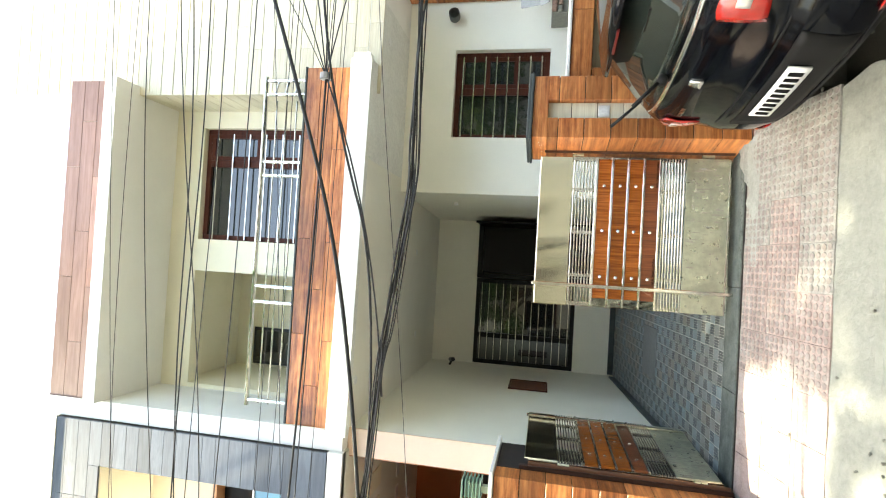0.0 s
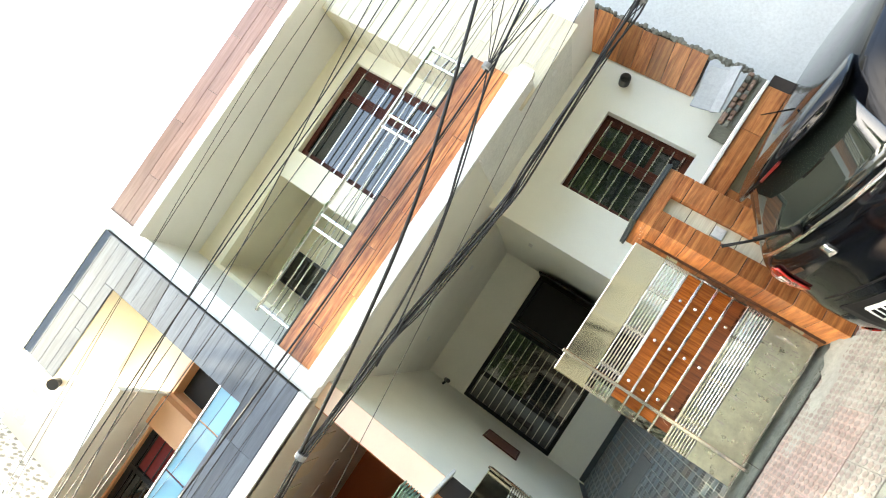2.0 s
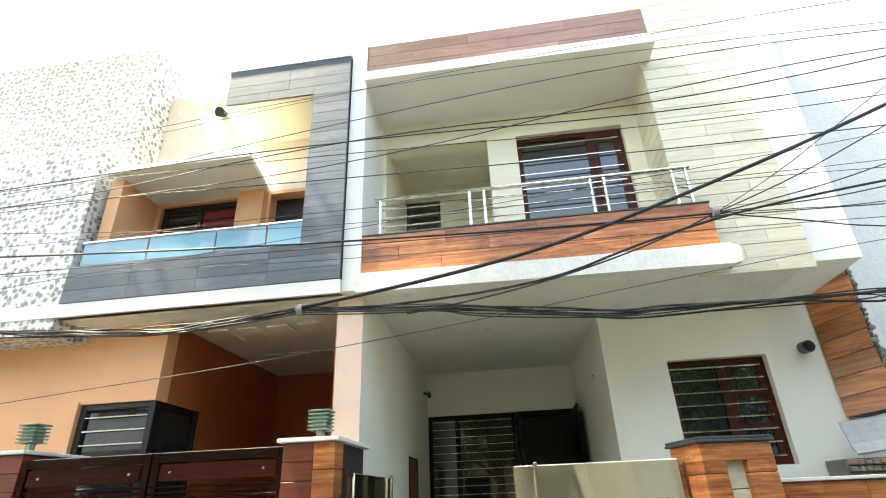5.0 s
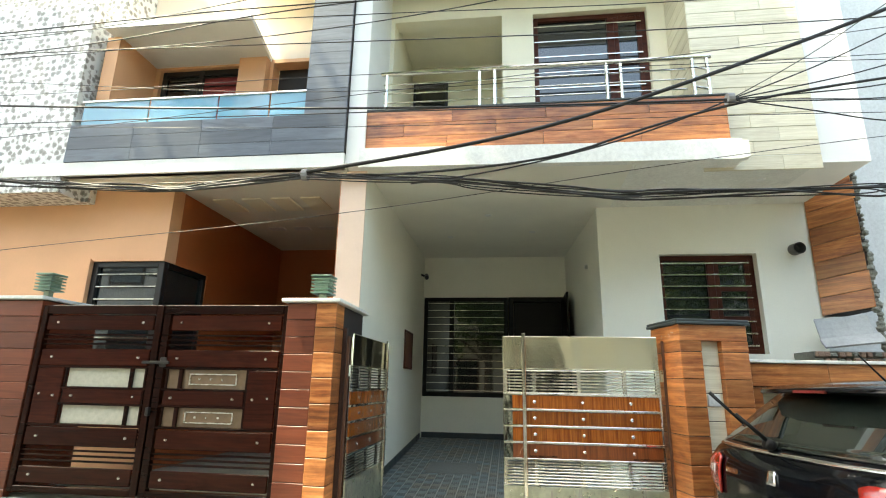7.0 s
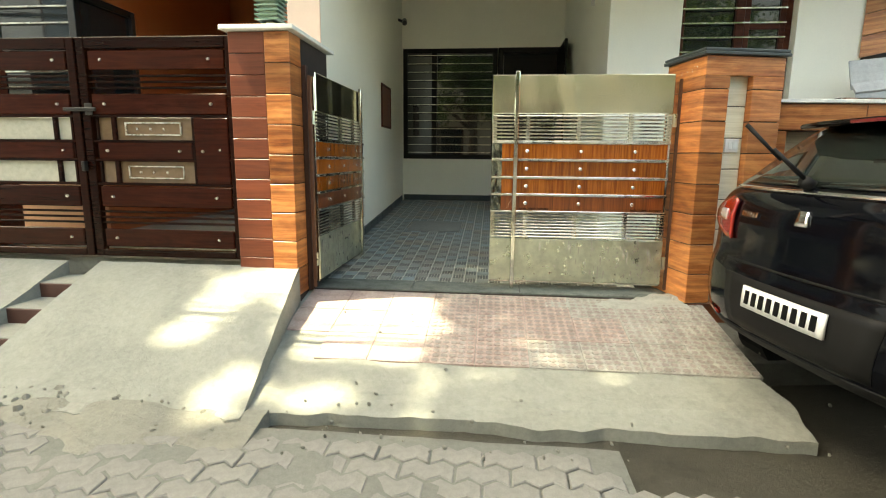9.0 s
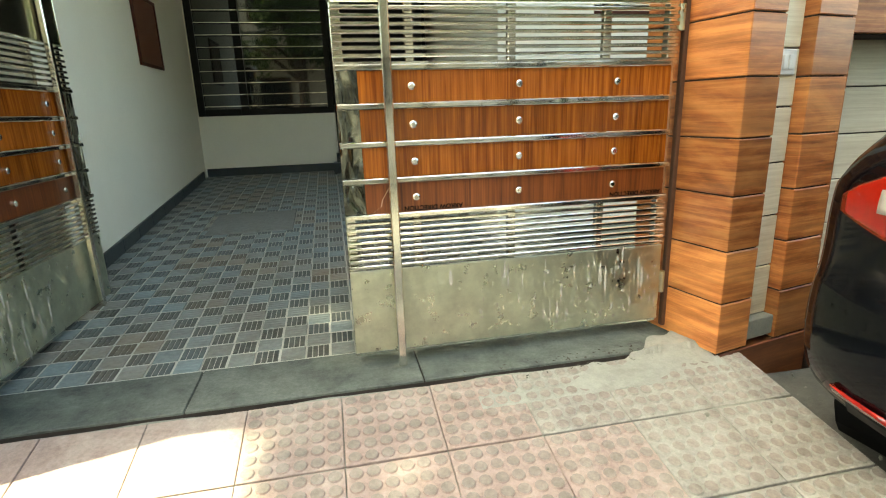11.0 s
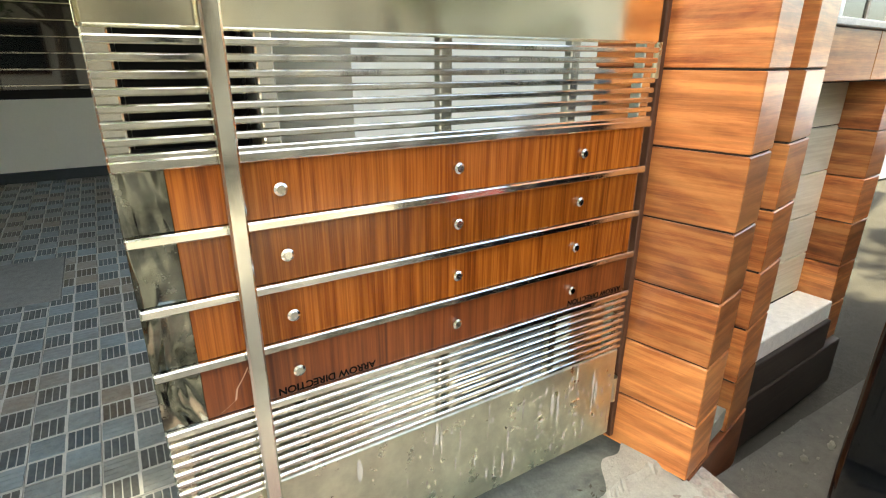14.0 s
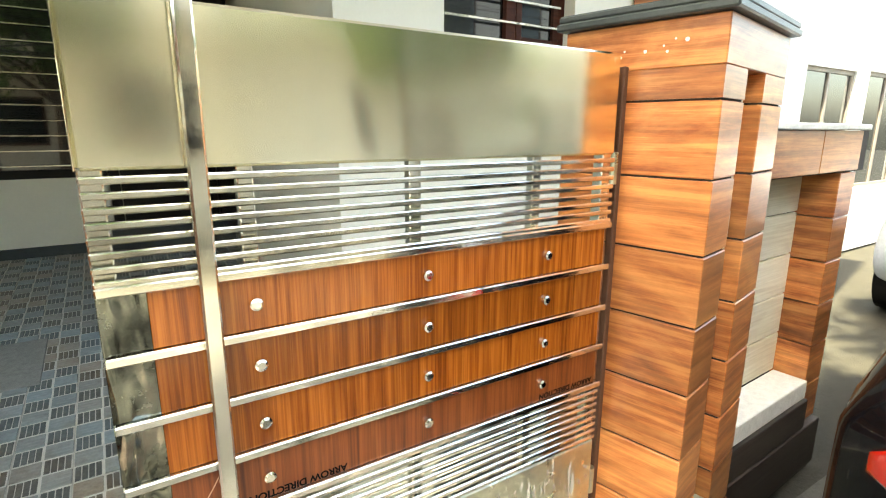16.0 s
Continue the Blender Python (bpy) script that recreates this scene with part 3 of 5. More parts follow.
def casement(x0, x1, y, z0, z1, split, label, bars, name="window_front"):
    """A brown window: fixed light at one side and a casement with small lights at the other."""
    w = thing(name, ((x0 + x1) / 2, y, z0), label, "window")
    w["kind"] = "structure"
    t, d = 0.06, 0.07
    part("frame", B((x0, x0 + t, y, y + d, z0, z1), (x1 - t, x1, y, y + d, z0, z1), (x0 + t, x1 - t, y, y + d, z0, z0 + t), (x0 + t, x1 - t, y, y + d, z1 - t, z1), (split - t * 0.7, split + t * 0.7, y, y + d, z0 + t, z1 - t), bevel=0.004), FRAMEWOOD, w)
    part("pane", B((x0 + t, split - t * 0.7, y + 0.035, y + 0.042, z0 + t, z1 - t)), WIN, w, "reflecting window glass")
    a, b = split + t * 0.7, x1 - t
    h = (z1 - z0 - 2 * t) / 3
    part("sash", B((a, a + 0.05, y - 0.005, y + 0.05, z0 + t, z1 - t), (b - 0.05, b, y - 0.005, y + 0.05, z0 + t, z1 - t), *[(a + 0.05, b - 0.05, y - 0.005, y + 0.05, q - 0.025, q + 0.025) for q in (z0 + t + 0.025, z0 + t + h, z0 + t + 2 * h, z1 - t - 0.025)], bevel=0.003), FRAMEWOOD, w)
    for k in range(3):
        q = z0 + t + h * k
        part("pane", B((a + 0.05, b - 0.05, y + 0.02, y + 0.027, q + (0.05 if k == 0 else 0.025), q + h - (0.05 if k == 2 else 0.025))), WIN, w, "reflecting window glass")
    slats(w, x0 + 0.01, x1 - t, y - 0.02, [z0 + (z1 - z0) * (k + 0.7) / (bars + 0.4) for k in range(bars)], RAIL, 0.016)
    return w


casement(0.436, 1.519, 2.10, 1.545, 2.70, 1.03, "brown wooden window with level steel grille bars", 8)
# flat sheet, coloured dark in place of an unlit room
structure("room_dark", B((0.2, 1.8, 2.36, 2.38, 1.4, 2.85)), DARK, "dark sheet standing for the unlit room behind the front window", "backdrop")
# round vent pipe
bm = bmesh.new()
for r, a, b2 in ((0.066, 1.87, 2.005),):
    cyl(bm, (1.93, a, 2.725), (1.93, b2, 2.735), r, n=24, caps=False)
    cyl(bm, (1.93, a, 2.725), (1.93, b2, 2.735), r - 0.006, n=24, caps=False)
    cyl(bm, (1.93, 1.975, 2.73), (1.93, 1.995, 2.73), r - 0.006, n=24)
solo("vent_pipe", bm, plain("grey_pvc", (0.12, 0.12, 0.11), 0.5), "short round grey vent pipe in the wall", "pipe", (1.93, 2.0, 2.73))


STREET_TURN = pose(-0.045, -0.038, 0, 0, 0, 12)      # the street wall stands at a slight angle to the gate


def courses(parent, x0, x1, y0, y1, z0, n, h, mat, gap=0.006, bevel=0.003, name="tile"):
    """Level courses of cladding tiles on one mesh."""
    me = finish(B((0, x1 - x0, 0, y1 - y0, gap / 2, h - gap / 2), bevel=bevel), name, mat)
    for k in range(n):
        piece(name, me, parent, Matrix.Translation(Vector((x0, y0, z0 + k * h)) - BASE[root_of(parent)]))


# ---------------------------------------------------------------- gate pillar with niche
CH = 0.205
pil = thing("gate_pillar", (0.22, 0.28, 0), "square gate pillar clad in orange-brown wood-look tiles", "pillar")
pil.matrix_world = STREET_TURN @ Matrix.Translation((0.22, 0.28, 0))
PW, PD, NA, NB = 0.55, 0.46, 0.172, 0.335
part("core", B((0.008, PW - 0.008, 0.06, PD - 0.008, -0.25, 1.64)), GROUT, pil)
part("core", B((0.008, NA - 0.003, 0.008, 0.06, -0.25, 1.64), (NB + 0.003, PW - 0.008, 0.008, 0.06, -0.25, 1.64), (NA - 0.003, NB + 0.003, 0.008, 0.06, 1.53, 1.64)), GROUT, pil)
courses(pil, 0.0, NA, 0.0, PD, 0.0, 7, CH, WOOD)
courses(pil, NB, PW, 0.0, PD, 0.0, 7, CH, WOOD)
courses(pil, NA + 0.002, NB - 0.002, 0.05, 0.10, 0.10, 7, CH, PALE)
part("tile", B((0.0, PW, 0.0, PD, 7 * CH + 0.083, 1.64), bevel=0.003), WOOD, pil)
part("tile", B((0.0, NA, 0.0, PD, 7 * CH + 0.003, 7 * CH + 0.082)), WOOD, pil)
part("tile", B((NB, PW, 0.0, PD, 7 * CH + 0.003, 7 * CH + 0.082)), WOOD, pil)
part("plinth", B((0.03, PW, -0.004, 0.3, -0.26, -0.003), bevel=0.003), PLINTHWOOD, pil)
part("niche_base", B((NA + 0.002, NB - 0.002, 0.01, 0.06, 0.02, 0.10), bevel=0.003), CEMENT, pil)
part("cap", B((-0.03, PW + 0.02, -0.025, PD + 0.02, 1.642, 1.664), (-0.025, PW + 0.015, -0.02, PD + 0.015, 1.664, 1.685), bevel=0.005), STONE, pil, "black stone cap slab")
sw = part("bell_switch", B((0.205, 0.305, 0.038, 0.05, 1.03, 1.12), bevel=0.004), WHITEP, pil, "white doorbell switch plate")
part("button", B((0.228, 0.251, 0.032, 0.038, 1.05, 1.10), (0.258, 0.281, 0.032, 0.038, 1.05, 1.10), bevel=0.002), WHITEP, sw)

# specks of paint and a drip on the pillar's inner side
bm = bmesh.new()
for y, z, r in ((0.10, 1.585, 0.006), (0.15, 1.56, 0.004), (0.16, 1.575, 0.003), (0.21, 1.565, 0.005), (0.27, 1.57, 0.003), (0.28, 1.555, 0.004), (0.13, 1.59, 0.003)):
    cyl(bm, (-0.0015, y, z), (0.001, y, z), r, n=7)
part("paint_specks", bm, WHITEP, pil, "white paint specks")
part("drip_mark", B((-0.0015, 0.001, 0.262, 0.272, 1.13, 1.20), (-0.002, 0.001, 0.258, 0.269, 1.165, 1.205), bevel=0.0004), GROUT, pil, "dark glue drip")

# ---------------------------------------------------------------- boundary wall with tiled recess
bw = structure("boundary_wall", B((PW, 1.72, 0.24, 0.42, -0.3, 1.36), (PW, 1.72, 0.09, 0.24, 1.18, 1.36)), GROUT, "low boundary wall clad in wood-look tiles with a pale recess")
bw.matrix_world = STREET_TURN @ pose(PW, 0, 0, 0, 0, -9) @ Matrix.Translation((-PW, 0, 0))
courses(bw, PW + 0.002, 0.655, 0.08, 0.30, -0.05, 6, CH, WOOD)
courses(bw, 1.42, 1.60, 0.08, 0.30, -0.05, 6, CH, WOOD)
courses(bw, 0.657, 1.418, 0.225, 0.26, 0.19, 5, 0.2, PALE)
for a, b in ((PW + 0.002, 1.16), (1.164, 1.60)):
    part("tile", B((a, b, 0.075, 0.24, 1.185, 1.36), bevel=0.003), WOOD, bw)
part("sill", B((0.657, 1.418, 0.07, 0.225, 0.10, 0.19), bevel=0.004), SLAB, bw)
part("plinth", B((PW + 0.002, 1.60, 0.05, 0.24, -0.3, -0.055), (0.657, 1.418, 0.055, 0.24, -0.05, 0.098), bevel=0.004), plank("dark_plinth_tile", (0.035, 0.025, 0.02), (0.06, 0.045, 0.036), (0.09, 0.07, 0.055), rough=0.5), bw)
part("coping", B((PW + 0.002, 1.63, 0.055, 0.44, 1.362, 1.388), bevel=0.004), SLAB, bw)

# ---------------------------------------------------------------- steel and laminate gate leaf
LW = 1.25


def gate_leaf(side, base, turn, label):
    """side -1: the leaf runs from its hinge to -x; +1: to +x. Its street face looks to -y."""
    g = thing("gate_leaf", base, label, "gate", "driveway gate leaves", turn)

    def bx(u0, u1, y0, y1, z0, z1):
        a, b = sorted((side * u0, side * u1))
        return (a, b, y0, y1, z0, z1)

    def p(name, boxes, mat, bevel=0.003, parent=None, label=""):
        return part(name, B(*[bx(*q) for q in boxes], bevel=bevel), mat, parent or g, label, world=False)

    # frame of square tube at the back
    p("back_frame", [(0, 0.035, 0.0, 0.035, 0.03, 1.5), (LW - 0.035, LW, 0.0, 0.035, 0.03, 1.5), (0.035, LW - 0.035, 0.0, 0.03, 0.03, 0.065)], RAIL)
    for u in (0.26, 0.62, 0.98):
        p("upright", [(u, u + 0.03, 0.004, 0.03, 0.065, 1.5)], RAIL)
    top = p("top_sheet", [(0.0, LW, -0.012, 0.0, 1.26, 1.53)], BRUSH, 0.006, None, "bright polished steel sheet, slightly dented")
    p("edge_sheet", [(LW, LW + 0.003, -0.012, 0.032, 1.26, 1.53)], MIRROR, 0.001)
    for k in range(8):
        z = 1.245 - 0.0245 * k
        p("level_bar", [(0.0, LW, -0.016, 0.0, z - 0.0065, z + 0.0065)], RAIL, 0.003)
    zs = [1.062, 0.938, 0.812, 0.688, 0.563]
    for i, z in enumerate(zs):
        p("strip_rail", [(0.0, LW, -0.022, 0.0, z - 0.009, z + 0.009)], RAIL, 0.003)
    for i in range(4):
        z1, z0 = zs[i] - 0.010, zs[i + 1] + 0.010
        p("laminate_strip", [(0.02, LW - 0.075, -0.012, 0.0, z0, z1)], FILMED if i == 3 else LAMINATE, 0.001, None, "dull laminate strip under worn film" if i == 3 else "glossy reddish-brown wood laminate strip")
        p("end_plate", [(LW - 0.075, LW, -0.012, 0.0, z0, z1)], ENDPLATE, 0.001, None, "mirror steel plate under smeared film, dark reflection in its tint")
        for u in (0.24, 0.615, 0.997):
            bm = bmesh.new()
            zc = (z0 + z1) / 2
            cyl(bm, (side * u, -0.012, zc), (side * u, -0.020, zc), 0.0125, 0.0125, 20)
            cyl(bm, (side * u, -0.020, zc), (side * u, -0.023, zc), 0.0125, 0.008, 20)
            part("stud", bm, RAIL, g, world=False)
    for k in range(8):
        z = 0.537 - 0.0225 * k
        p("level_bar", [(0.0, LW, -0.016, 0.0, z - 0.006, z + 0.006)], RAIL, 0.003)
    p("bottom_sheet", [(0.0, LW, -0.010, 0.0, 0.045, 0.365)], DULL, 0.003, None, "dull stained steel sheet with white splashes")
    p("front_post", [(LW - 0.186, LW - 0.155, -0.048, -0.023, -0.01, 1.55)], RAIL, 0.004, None, "upright flat steel post")
    # hinges on the pillar side
    for z in (0.2, 1.22):
        bm = bmesh.new()
        cyl(bm, (-side * 0.02, 0.01, z - 0.045), (-side * 0.02, 0.01, z + 0.045), 0.014)
        part("hinge", bm, DULL, g, world=False)
    p("side_strip", [(-0.055, -0.035, 0.005, 0.03, 0.0, 1.5)], plain("rusty_brown_angle", (0.10, 0.04, 0.02), 0.6), 0.003)
    # splashes of dried cement and whitewash on the lower sheet
    rnd = random.Random(4 + side)
    bm = bmesh.new()
    for k in range(85):
        u = abs(rnd.gauss(0.26, 0.25)) % (LW - 0.1) + 0.02
        z = rnd.uniform(0.08, 0.34)
        w, h = rnd.uniform(0.002, 0.008), rnd.uniform(0.003, 0.012) * (1 if rnd.random() < 0.65 else 5)
        n = 9
        ring = [bm.verts.new((side * (u + w * math.cos(t) * rnd.uniform(0.7, 1.2)), -0.0112 - 0.00004 * k, z + h * math.sin(t) * rnd.uniform(0.7, 1.2))) for t in [2 * math.pi * q / n for q in range(n)]]
        bm.faces.new(ring)
    bmesh.ops.recalc_face_normals(bm, faces=bm.faces)
    sp = part("splash", bm, plain("dried_whitewash", (0.55, 0.53, 0.45), 0.9), g, world=False)
    sp["kind"] = "stuff"
    return g


leaf_r = gate_leaf(-1, (-0.15, 0.205, 0.03), Matrix(), "closed steel gate leaf with wood laminate strips")
leaf_l = gate_leaf(1, (-2.655, 0.03, 0.03), pose(0, 0, 0, 0, 0, 89), "open steel gate leaf with wood laminate strips")


def writing(body, size, m, mat, parent=None, label="", name="printed_text"):
    c = bpy.data.curves.new(name, "FONT")
    c.body, c.size, c.extrude, c.offset = body, size, 0.0002, size * 0.03
    c.align_x = "CENTER"
    ob = new(name, c)
    dg = bpy.context.evaluated_depsgraph_get()
    me = bpy.data.meshes.new_from_object(ob.evaluated_get(dg))
    bpy.data.objects.remove(ob)
    bpy.data.curves.remove(c)
    me.materials.clear()
    me.materials.append(mat)
    o = new(name, me)
    o.parent = parent
    o.matrix_local = m
    return tagged(o, label)


# a scratch in the film beside the post
bm = bmesh.new()
for (u0, z0), (u1, z1) in (((1.085, 0.672), (1.10, 0.645)), ((1.10, 0.645), (1.115, 0.622)), ((1.115, 0.622), (1.12, 0.598)), ((1.12, 0.598), (1.15, 0.578))):
    v = [bm.verts.new((-u, -0.0128, z)) for u, z in ((u0, z0), (u0 + 0.004, z0 - 0.002), (u1 + 0.004, z1 - 0.002), (u1, z1))]
    bm.faces.new(v)
bmesh.ops.recalc_face_normals(bm, faces=bm.faces)
part("scratch", bm, plain("pale_scratch", (0.55, 0.36, 0.25), 0.6), leaf_r, "pale torn scratch", world=False)
INK = plain("black_ink", (0.006, 0.006, 0.006), 0.9)
INK.node_tree.nodes["Principled BSDF"].inputs["Specular IOR Level"].default_value = 0.1
# printed film upside down at the foot of the lowest strip
for u in (0.935, 0.14):
    writing("ARROW DIRECTION", 0.023, pose(-u, -0.0132, 0.592, 90, 180, 0), INK, leaf_r, "upside-down printed film text")

# ---------------------------------------------------------------- shared pillar towards the neighbour
np_ = thing("shared_pillar", (-2.93, 0.1, 0), "gate pillar half dark-red and half orange wood-look tiles", "pillar")
part("core", B((-3.142, -2.74, -0.192, 0.60, -0.25, 1.78)), GROUT, np_)
courses(np_, -3.15, -2.905, -0.2, 0.61, 0.0, 13, 0.137, WOOD_DARK, 0.004)
courses(np_, -2.902, -2.732, -0.205, 0.0, 0.0, 9, 0.198, WOOD)
part("cap", B((-3.19, -2.69, -0.245, 0.65, 1.785, 1.815), bevel=0.005), SLAB, np_, "grey stone cap slab")
part("door_frame_strip", B((-2.731, -2.70, 0.0, 0.05, 0.0, 1.6), bevel=0.002), plain("brown_side_angle", (0.045, 0.018, 0.011), 0.6), np_)


def gate_lantern(x, y, z):
    t = thing("gate_lantern", (x, y, z), "small square green-glass gate lantern with louvres", "lamp", "gate lanterns")
    part("stem", B((x - 0.028, x + 0.028, y - 0.028, y + 0.028, z, z + 0.08), bevel=0.003), plain("lantern_stem", (0.32, 0.36, 0.26), 0.5), t)
    for k in range(5):
        q = z + 0.08 + 0.03 * k
        part("louvre", B((x - 0.085, x + 0.085, y - 0.085, y + 0.085, q, q + 0.011), bevel=0.002), plain("lantern_green", (0.16, 0.26, 0.19), 0.4) if k == 0 and "lantern_green" not in bpy.data.materials else bpy.data.materials["lantern_green"], t)
    part("glass", B((x - 0.06, x + 0.06, y - 0.06, y + 0.06, z + 0.08, z + 0.205)), bpy.data.materials.get("lantern_glass") or plain("lantern_glass", (0.35, 0.45, 0.36), 0.2), t)
    part("lid", B((x - 0.09, x + 0.09, y - 0.09, y + 0.09, z + 0.225, z + 0.24), bevel=0.004), bpy.data.materials["lantern_green"], t)


gate_lantern(-2.95, 0.05, 1.815)
gate_lantern(-5.62, 0.05, 1.85)

# neighbour's far gate pillar
fp = thing("gate_pillar", (-5.75, 0.1, 0.1), "gate pillar clad in dark-red wood-look tiles", "pillar")
part("core", B((-6.09, -5.458, -0.15, 0.5, -0.2, 1.82)), GROUT, fp)
courses(fp, -6.1, -5.45, -0.16, 0.5, 0.12, 12, 0.141, WOOD_DARK, 0.004)
part("cap", B((-6.14, -5.42, -0.2, 0.55, 1.82, 1.85), bevel=0.005), SLAB, fp, "grey stone cap slab")

# ---------------------------------------------------------------- neighbour's brown metal gate
ACRYL = plain("beige_acrylic", (0.52, 0.50, 0.40), 0.12)
ACRYL2 = plain("bronze_acrylic", (0.20, 0.13, 0.075), 0.08)
STUDM = steel("gate_stud", (0.75, 0.72, 0.65), 0.25)


def brown_leaf(x0, x1, side):
    """side +1: the narrow panel lies at the x1 end."""
    y, z0, z1 = -0.12, 0.245, 1.77
    g = thing("gate_leaf", ((x0 + x1) / 2, y, z0), "dark brown panelled metal gate leaf, closed", "gate", "brown gate leaves")
    w = x1 - x0

    def X(u):
        return x0 + u if side > 0 else x1 - u

    def bx(u0, u1, ya, yb, a, b):
        p, q = sorted((X(u0), X(u1)))
        return (p, q, ya, yb, z0 + a, z0 + b)

    H = z1 - z0
    part("frame", B(bx(0, 0.06, y - 0.03, y + 0.03, 0, H), bx(w - 0.05, w, y - 0.03, y + 0.03, 0, H), bx(0.06, w - 0.05, y - 0.03, y + 0.03, 0, 0.05), bx(0.06, w - 0.05, y - 0.03, y + 0.03, H - 0.075, H), bevel=0.005), DARKWOOD, g)
    rows = [(0.07, 0.20), (0.36, 0.51), (1.01, 1.15), (1.31, 1.44)]
    for a, b in rows:
        part("panel", B(bx(0.075, w - 0.06, y - 0.022, y, a, b), bevel=0.006), GATEPANEL, g)
        for u in (0.17, w - 0.17):
            bm = bmesh.new()
            cyl(bm, (X(u), y - 0.022, z0 + (a + b) / 2), (X(u), y - 0.034, z0 + (a + b) / 2), 0.011, 0.008)
            part("stud", bm, STUDM, g)
    part("panel", B(bx(w - 0.31, w - 0.06, y - 0.022, y, 0.53, 0.99), bevel=0.006), GATEPANEL, g)
    part("panel", B(bx(0.09, w - 0.33, y - 0.020, y, 0.70, 0.82), bevel=0.006), GATEPANEL, g)
    for u, zz in ((w - 0.25, 0.76), (w - 0.12, 0.77), (0.16, 0.76), (w - 0.42, 0.76)):
        bm = bmesh.new()
        cyl(bm, (X(u), y - 0.02, z0 + zz), (X(u), y - 0.034, z0 + zz), 0.011, 0.008)
        part("stud", bm, STUDM, g)
    for zz in (0.245, 0.285, 0.325, 1.19, 1.23, 1.27):
        part("level_bar", B(bx(0.06, w - 0.05, y - 0.012, y + 0.006, zz - 0.008, zz + 0.008), bevel=0.002), DARKWOOD, g)
    for u in (0.20,):
        part("upright", B(bx(u, u + 0.03, y - 0.016, y + 0.01, 0.53, 1.0), bevel=0.003), DARKWOOD, g)
    for u in (0.08, w - 0.33):
        part("upright", B(bx(u, u + 0.018, y - 0.010, y + 0.006, 0.53, 1.0), bevel=0.002), DARKWOOD, g)
    for a, b in ((0.535, 0.685), (0.835, 0.99)):
        part("acrylic_panel", B(bx(0.09, w - 0.335, y + 0.008, y + 0.014, a, b), bevel=0.002), ACRYL if side < 0 else ACRYL2, g, "glossy panel behind the bars")
    if side > 0:
        for a, b in ((0.535, 0.685), (0.835, 0.99)):
            m_ = (a + b) / 2
            part("inner_frame", B(bx(0.30, w - 0.42, y - 0.004, y + 0.006, m_ - 0.045, m_ - 0.037), bx(0.30, w - 0.42, y - 0.004, y + 0.006, m_ + 0.037, m_ + 0.045), bx(0.292, 0.30, y - 0.004, y + 0.006, m_ - 0.045, m_ + 0.045), bx(w - 0.42, w - 0.412, y - 0.004, y + 0.006, m_ - 0.045, m_ + 0.045)), STUDM, g, "thin bright inner frame")
            for u in (0.38, 0.48, 0.58):
                bm = bmesh.new()
                cyl(bm, (X(u), y + 0.006, z0 + m_), (X(u), y - 0.004, z0 + m_), 0.009, 0.007)
                part("stud", bm, STUDM, g)
    for zz in (0.525, 0.695, 0.825, 1.0):
        part("rail", B(bx(0.06, w - 0.05, y - 0.02, y + 0.004, zz - 0.01, zz + 0.01), bevel=0.003), DARKWOOD, g)
    return g


brown_leaf(-4.275, -3.155, 1)
brown_leaf(-5.44, -4.29, -1)
lk = thing("gate_bolt", (-4.28, -0.17, 1.3), "dark sliding bolt across the brown gate", "bolt")
part("bar", B((-4.40, -4.16, -0.172, -0.152, 1.275, 1.30), bevel=0.004), BLACK, lk)
part("plate", B((-4.245, -4.19, -0.16, -0.15, 1.25, 1.33), bevel=0.003), BLACK, lk)
part("handle", B((-4.29, -4.265, -0.19, -0.15, 0.86, 0.93), bevel=0.004), BLACK, lk)

# ---------------------------------------------------------------- upper storey of the own house
structure("wall_upper", B(*wall_with_holes(1.37, 1.57, -2.83, 0.68, 3.47, 6.03, [(-2.75, -1.385, 3.6, 5.66), (-1.0, 0.36, 3.6, 5.65)])), CREAM, "cream painted wall behind the balcony")
structure("alcove", B((-2.9, -2.75, 1.57, 2.8, 3.47, 6.0), (-1.385, -1.2, 1.57, 2.8, 3.47, 6.0), (-2.75, -1.385, 2.6, 2.8, 3.47, 6.0), (-2.75, -1.385, 1.57, 2.6, 5.80, 5.9), (-2.75, -1.385, 1.57, 2.6, 3.4, 3.5)), CREAM, "deep open alcove beside the upper window", "alcove")
aw = thing("window_alcove", (-2.46, 2.6, 4.3), "small dark window at the back of the alcove", "window")
aw["kind"] = "structure"
part("frame", B((-2.72, -2.2, 2.57, 2.595, 4.3, 5.52), bevel=0.003), BLACK, aw)
part("pane", B((-2.68, -2.24, 2.562, 2.569, 4.34, 5.48)), WIN, aw)
casement(-1.0, 0.36, 1.45, 3.62, 5.65, -0.06, "tall brown wooden balcony window with grille bars", 9, "window_upper")
# same again upstairs: the room's shade is only this sheet's dark colour
structure("room_upper", B((-1.0, 0.5, 1.66, 1.68, 3.5, 5.8)), DARK, "dark sheet standing for the unlit room behind the balcony window", "backdrop")
structure("wall_upper_left", B((-2.99, -2.80, 0.50, 1.57, 3.30, 6.75)), WHITE_UP, "white pilaster between the two houses")
par = structure("balcony_parapet", B((-2.85, 0.76, 0.55, 0.65, 3.467, 3.925)), GROUT, "balcony parapet clad in wood-look planks")
for r in range(3):
    ends = [[-2.86, -1.95, -0.98, -0.05, 0.77], [-2.86, -2.4, -1.45, -0.5, 0.77], [-2.86, -1.9, -0.95, 0.05, 0.77]][r]
    for a, b in zip(ends, ends[1:]):
        part("plank", B((a + 0.002, b - 0.002, 0.538, 0.57, 3.468 + 0.152 * r, 3.617 + 0.152 * r), bevel=0.002), WOOD, par)
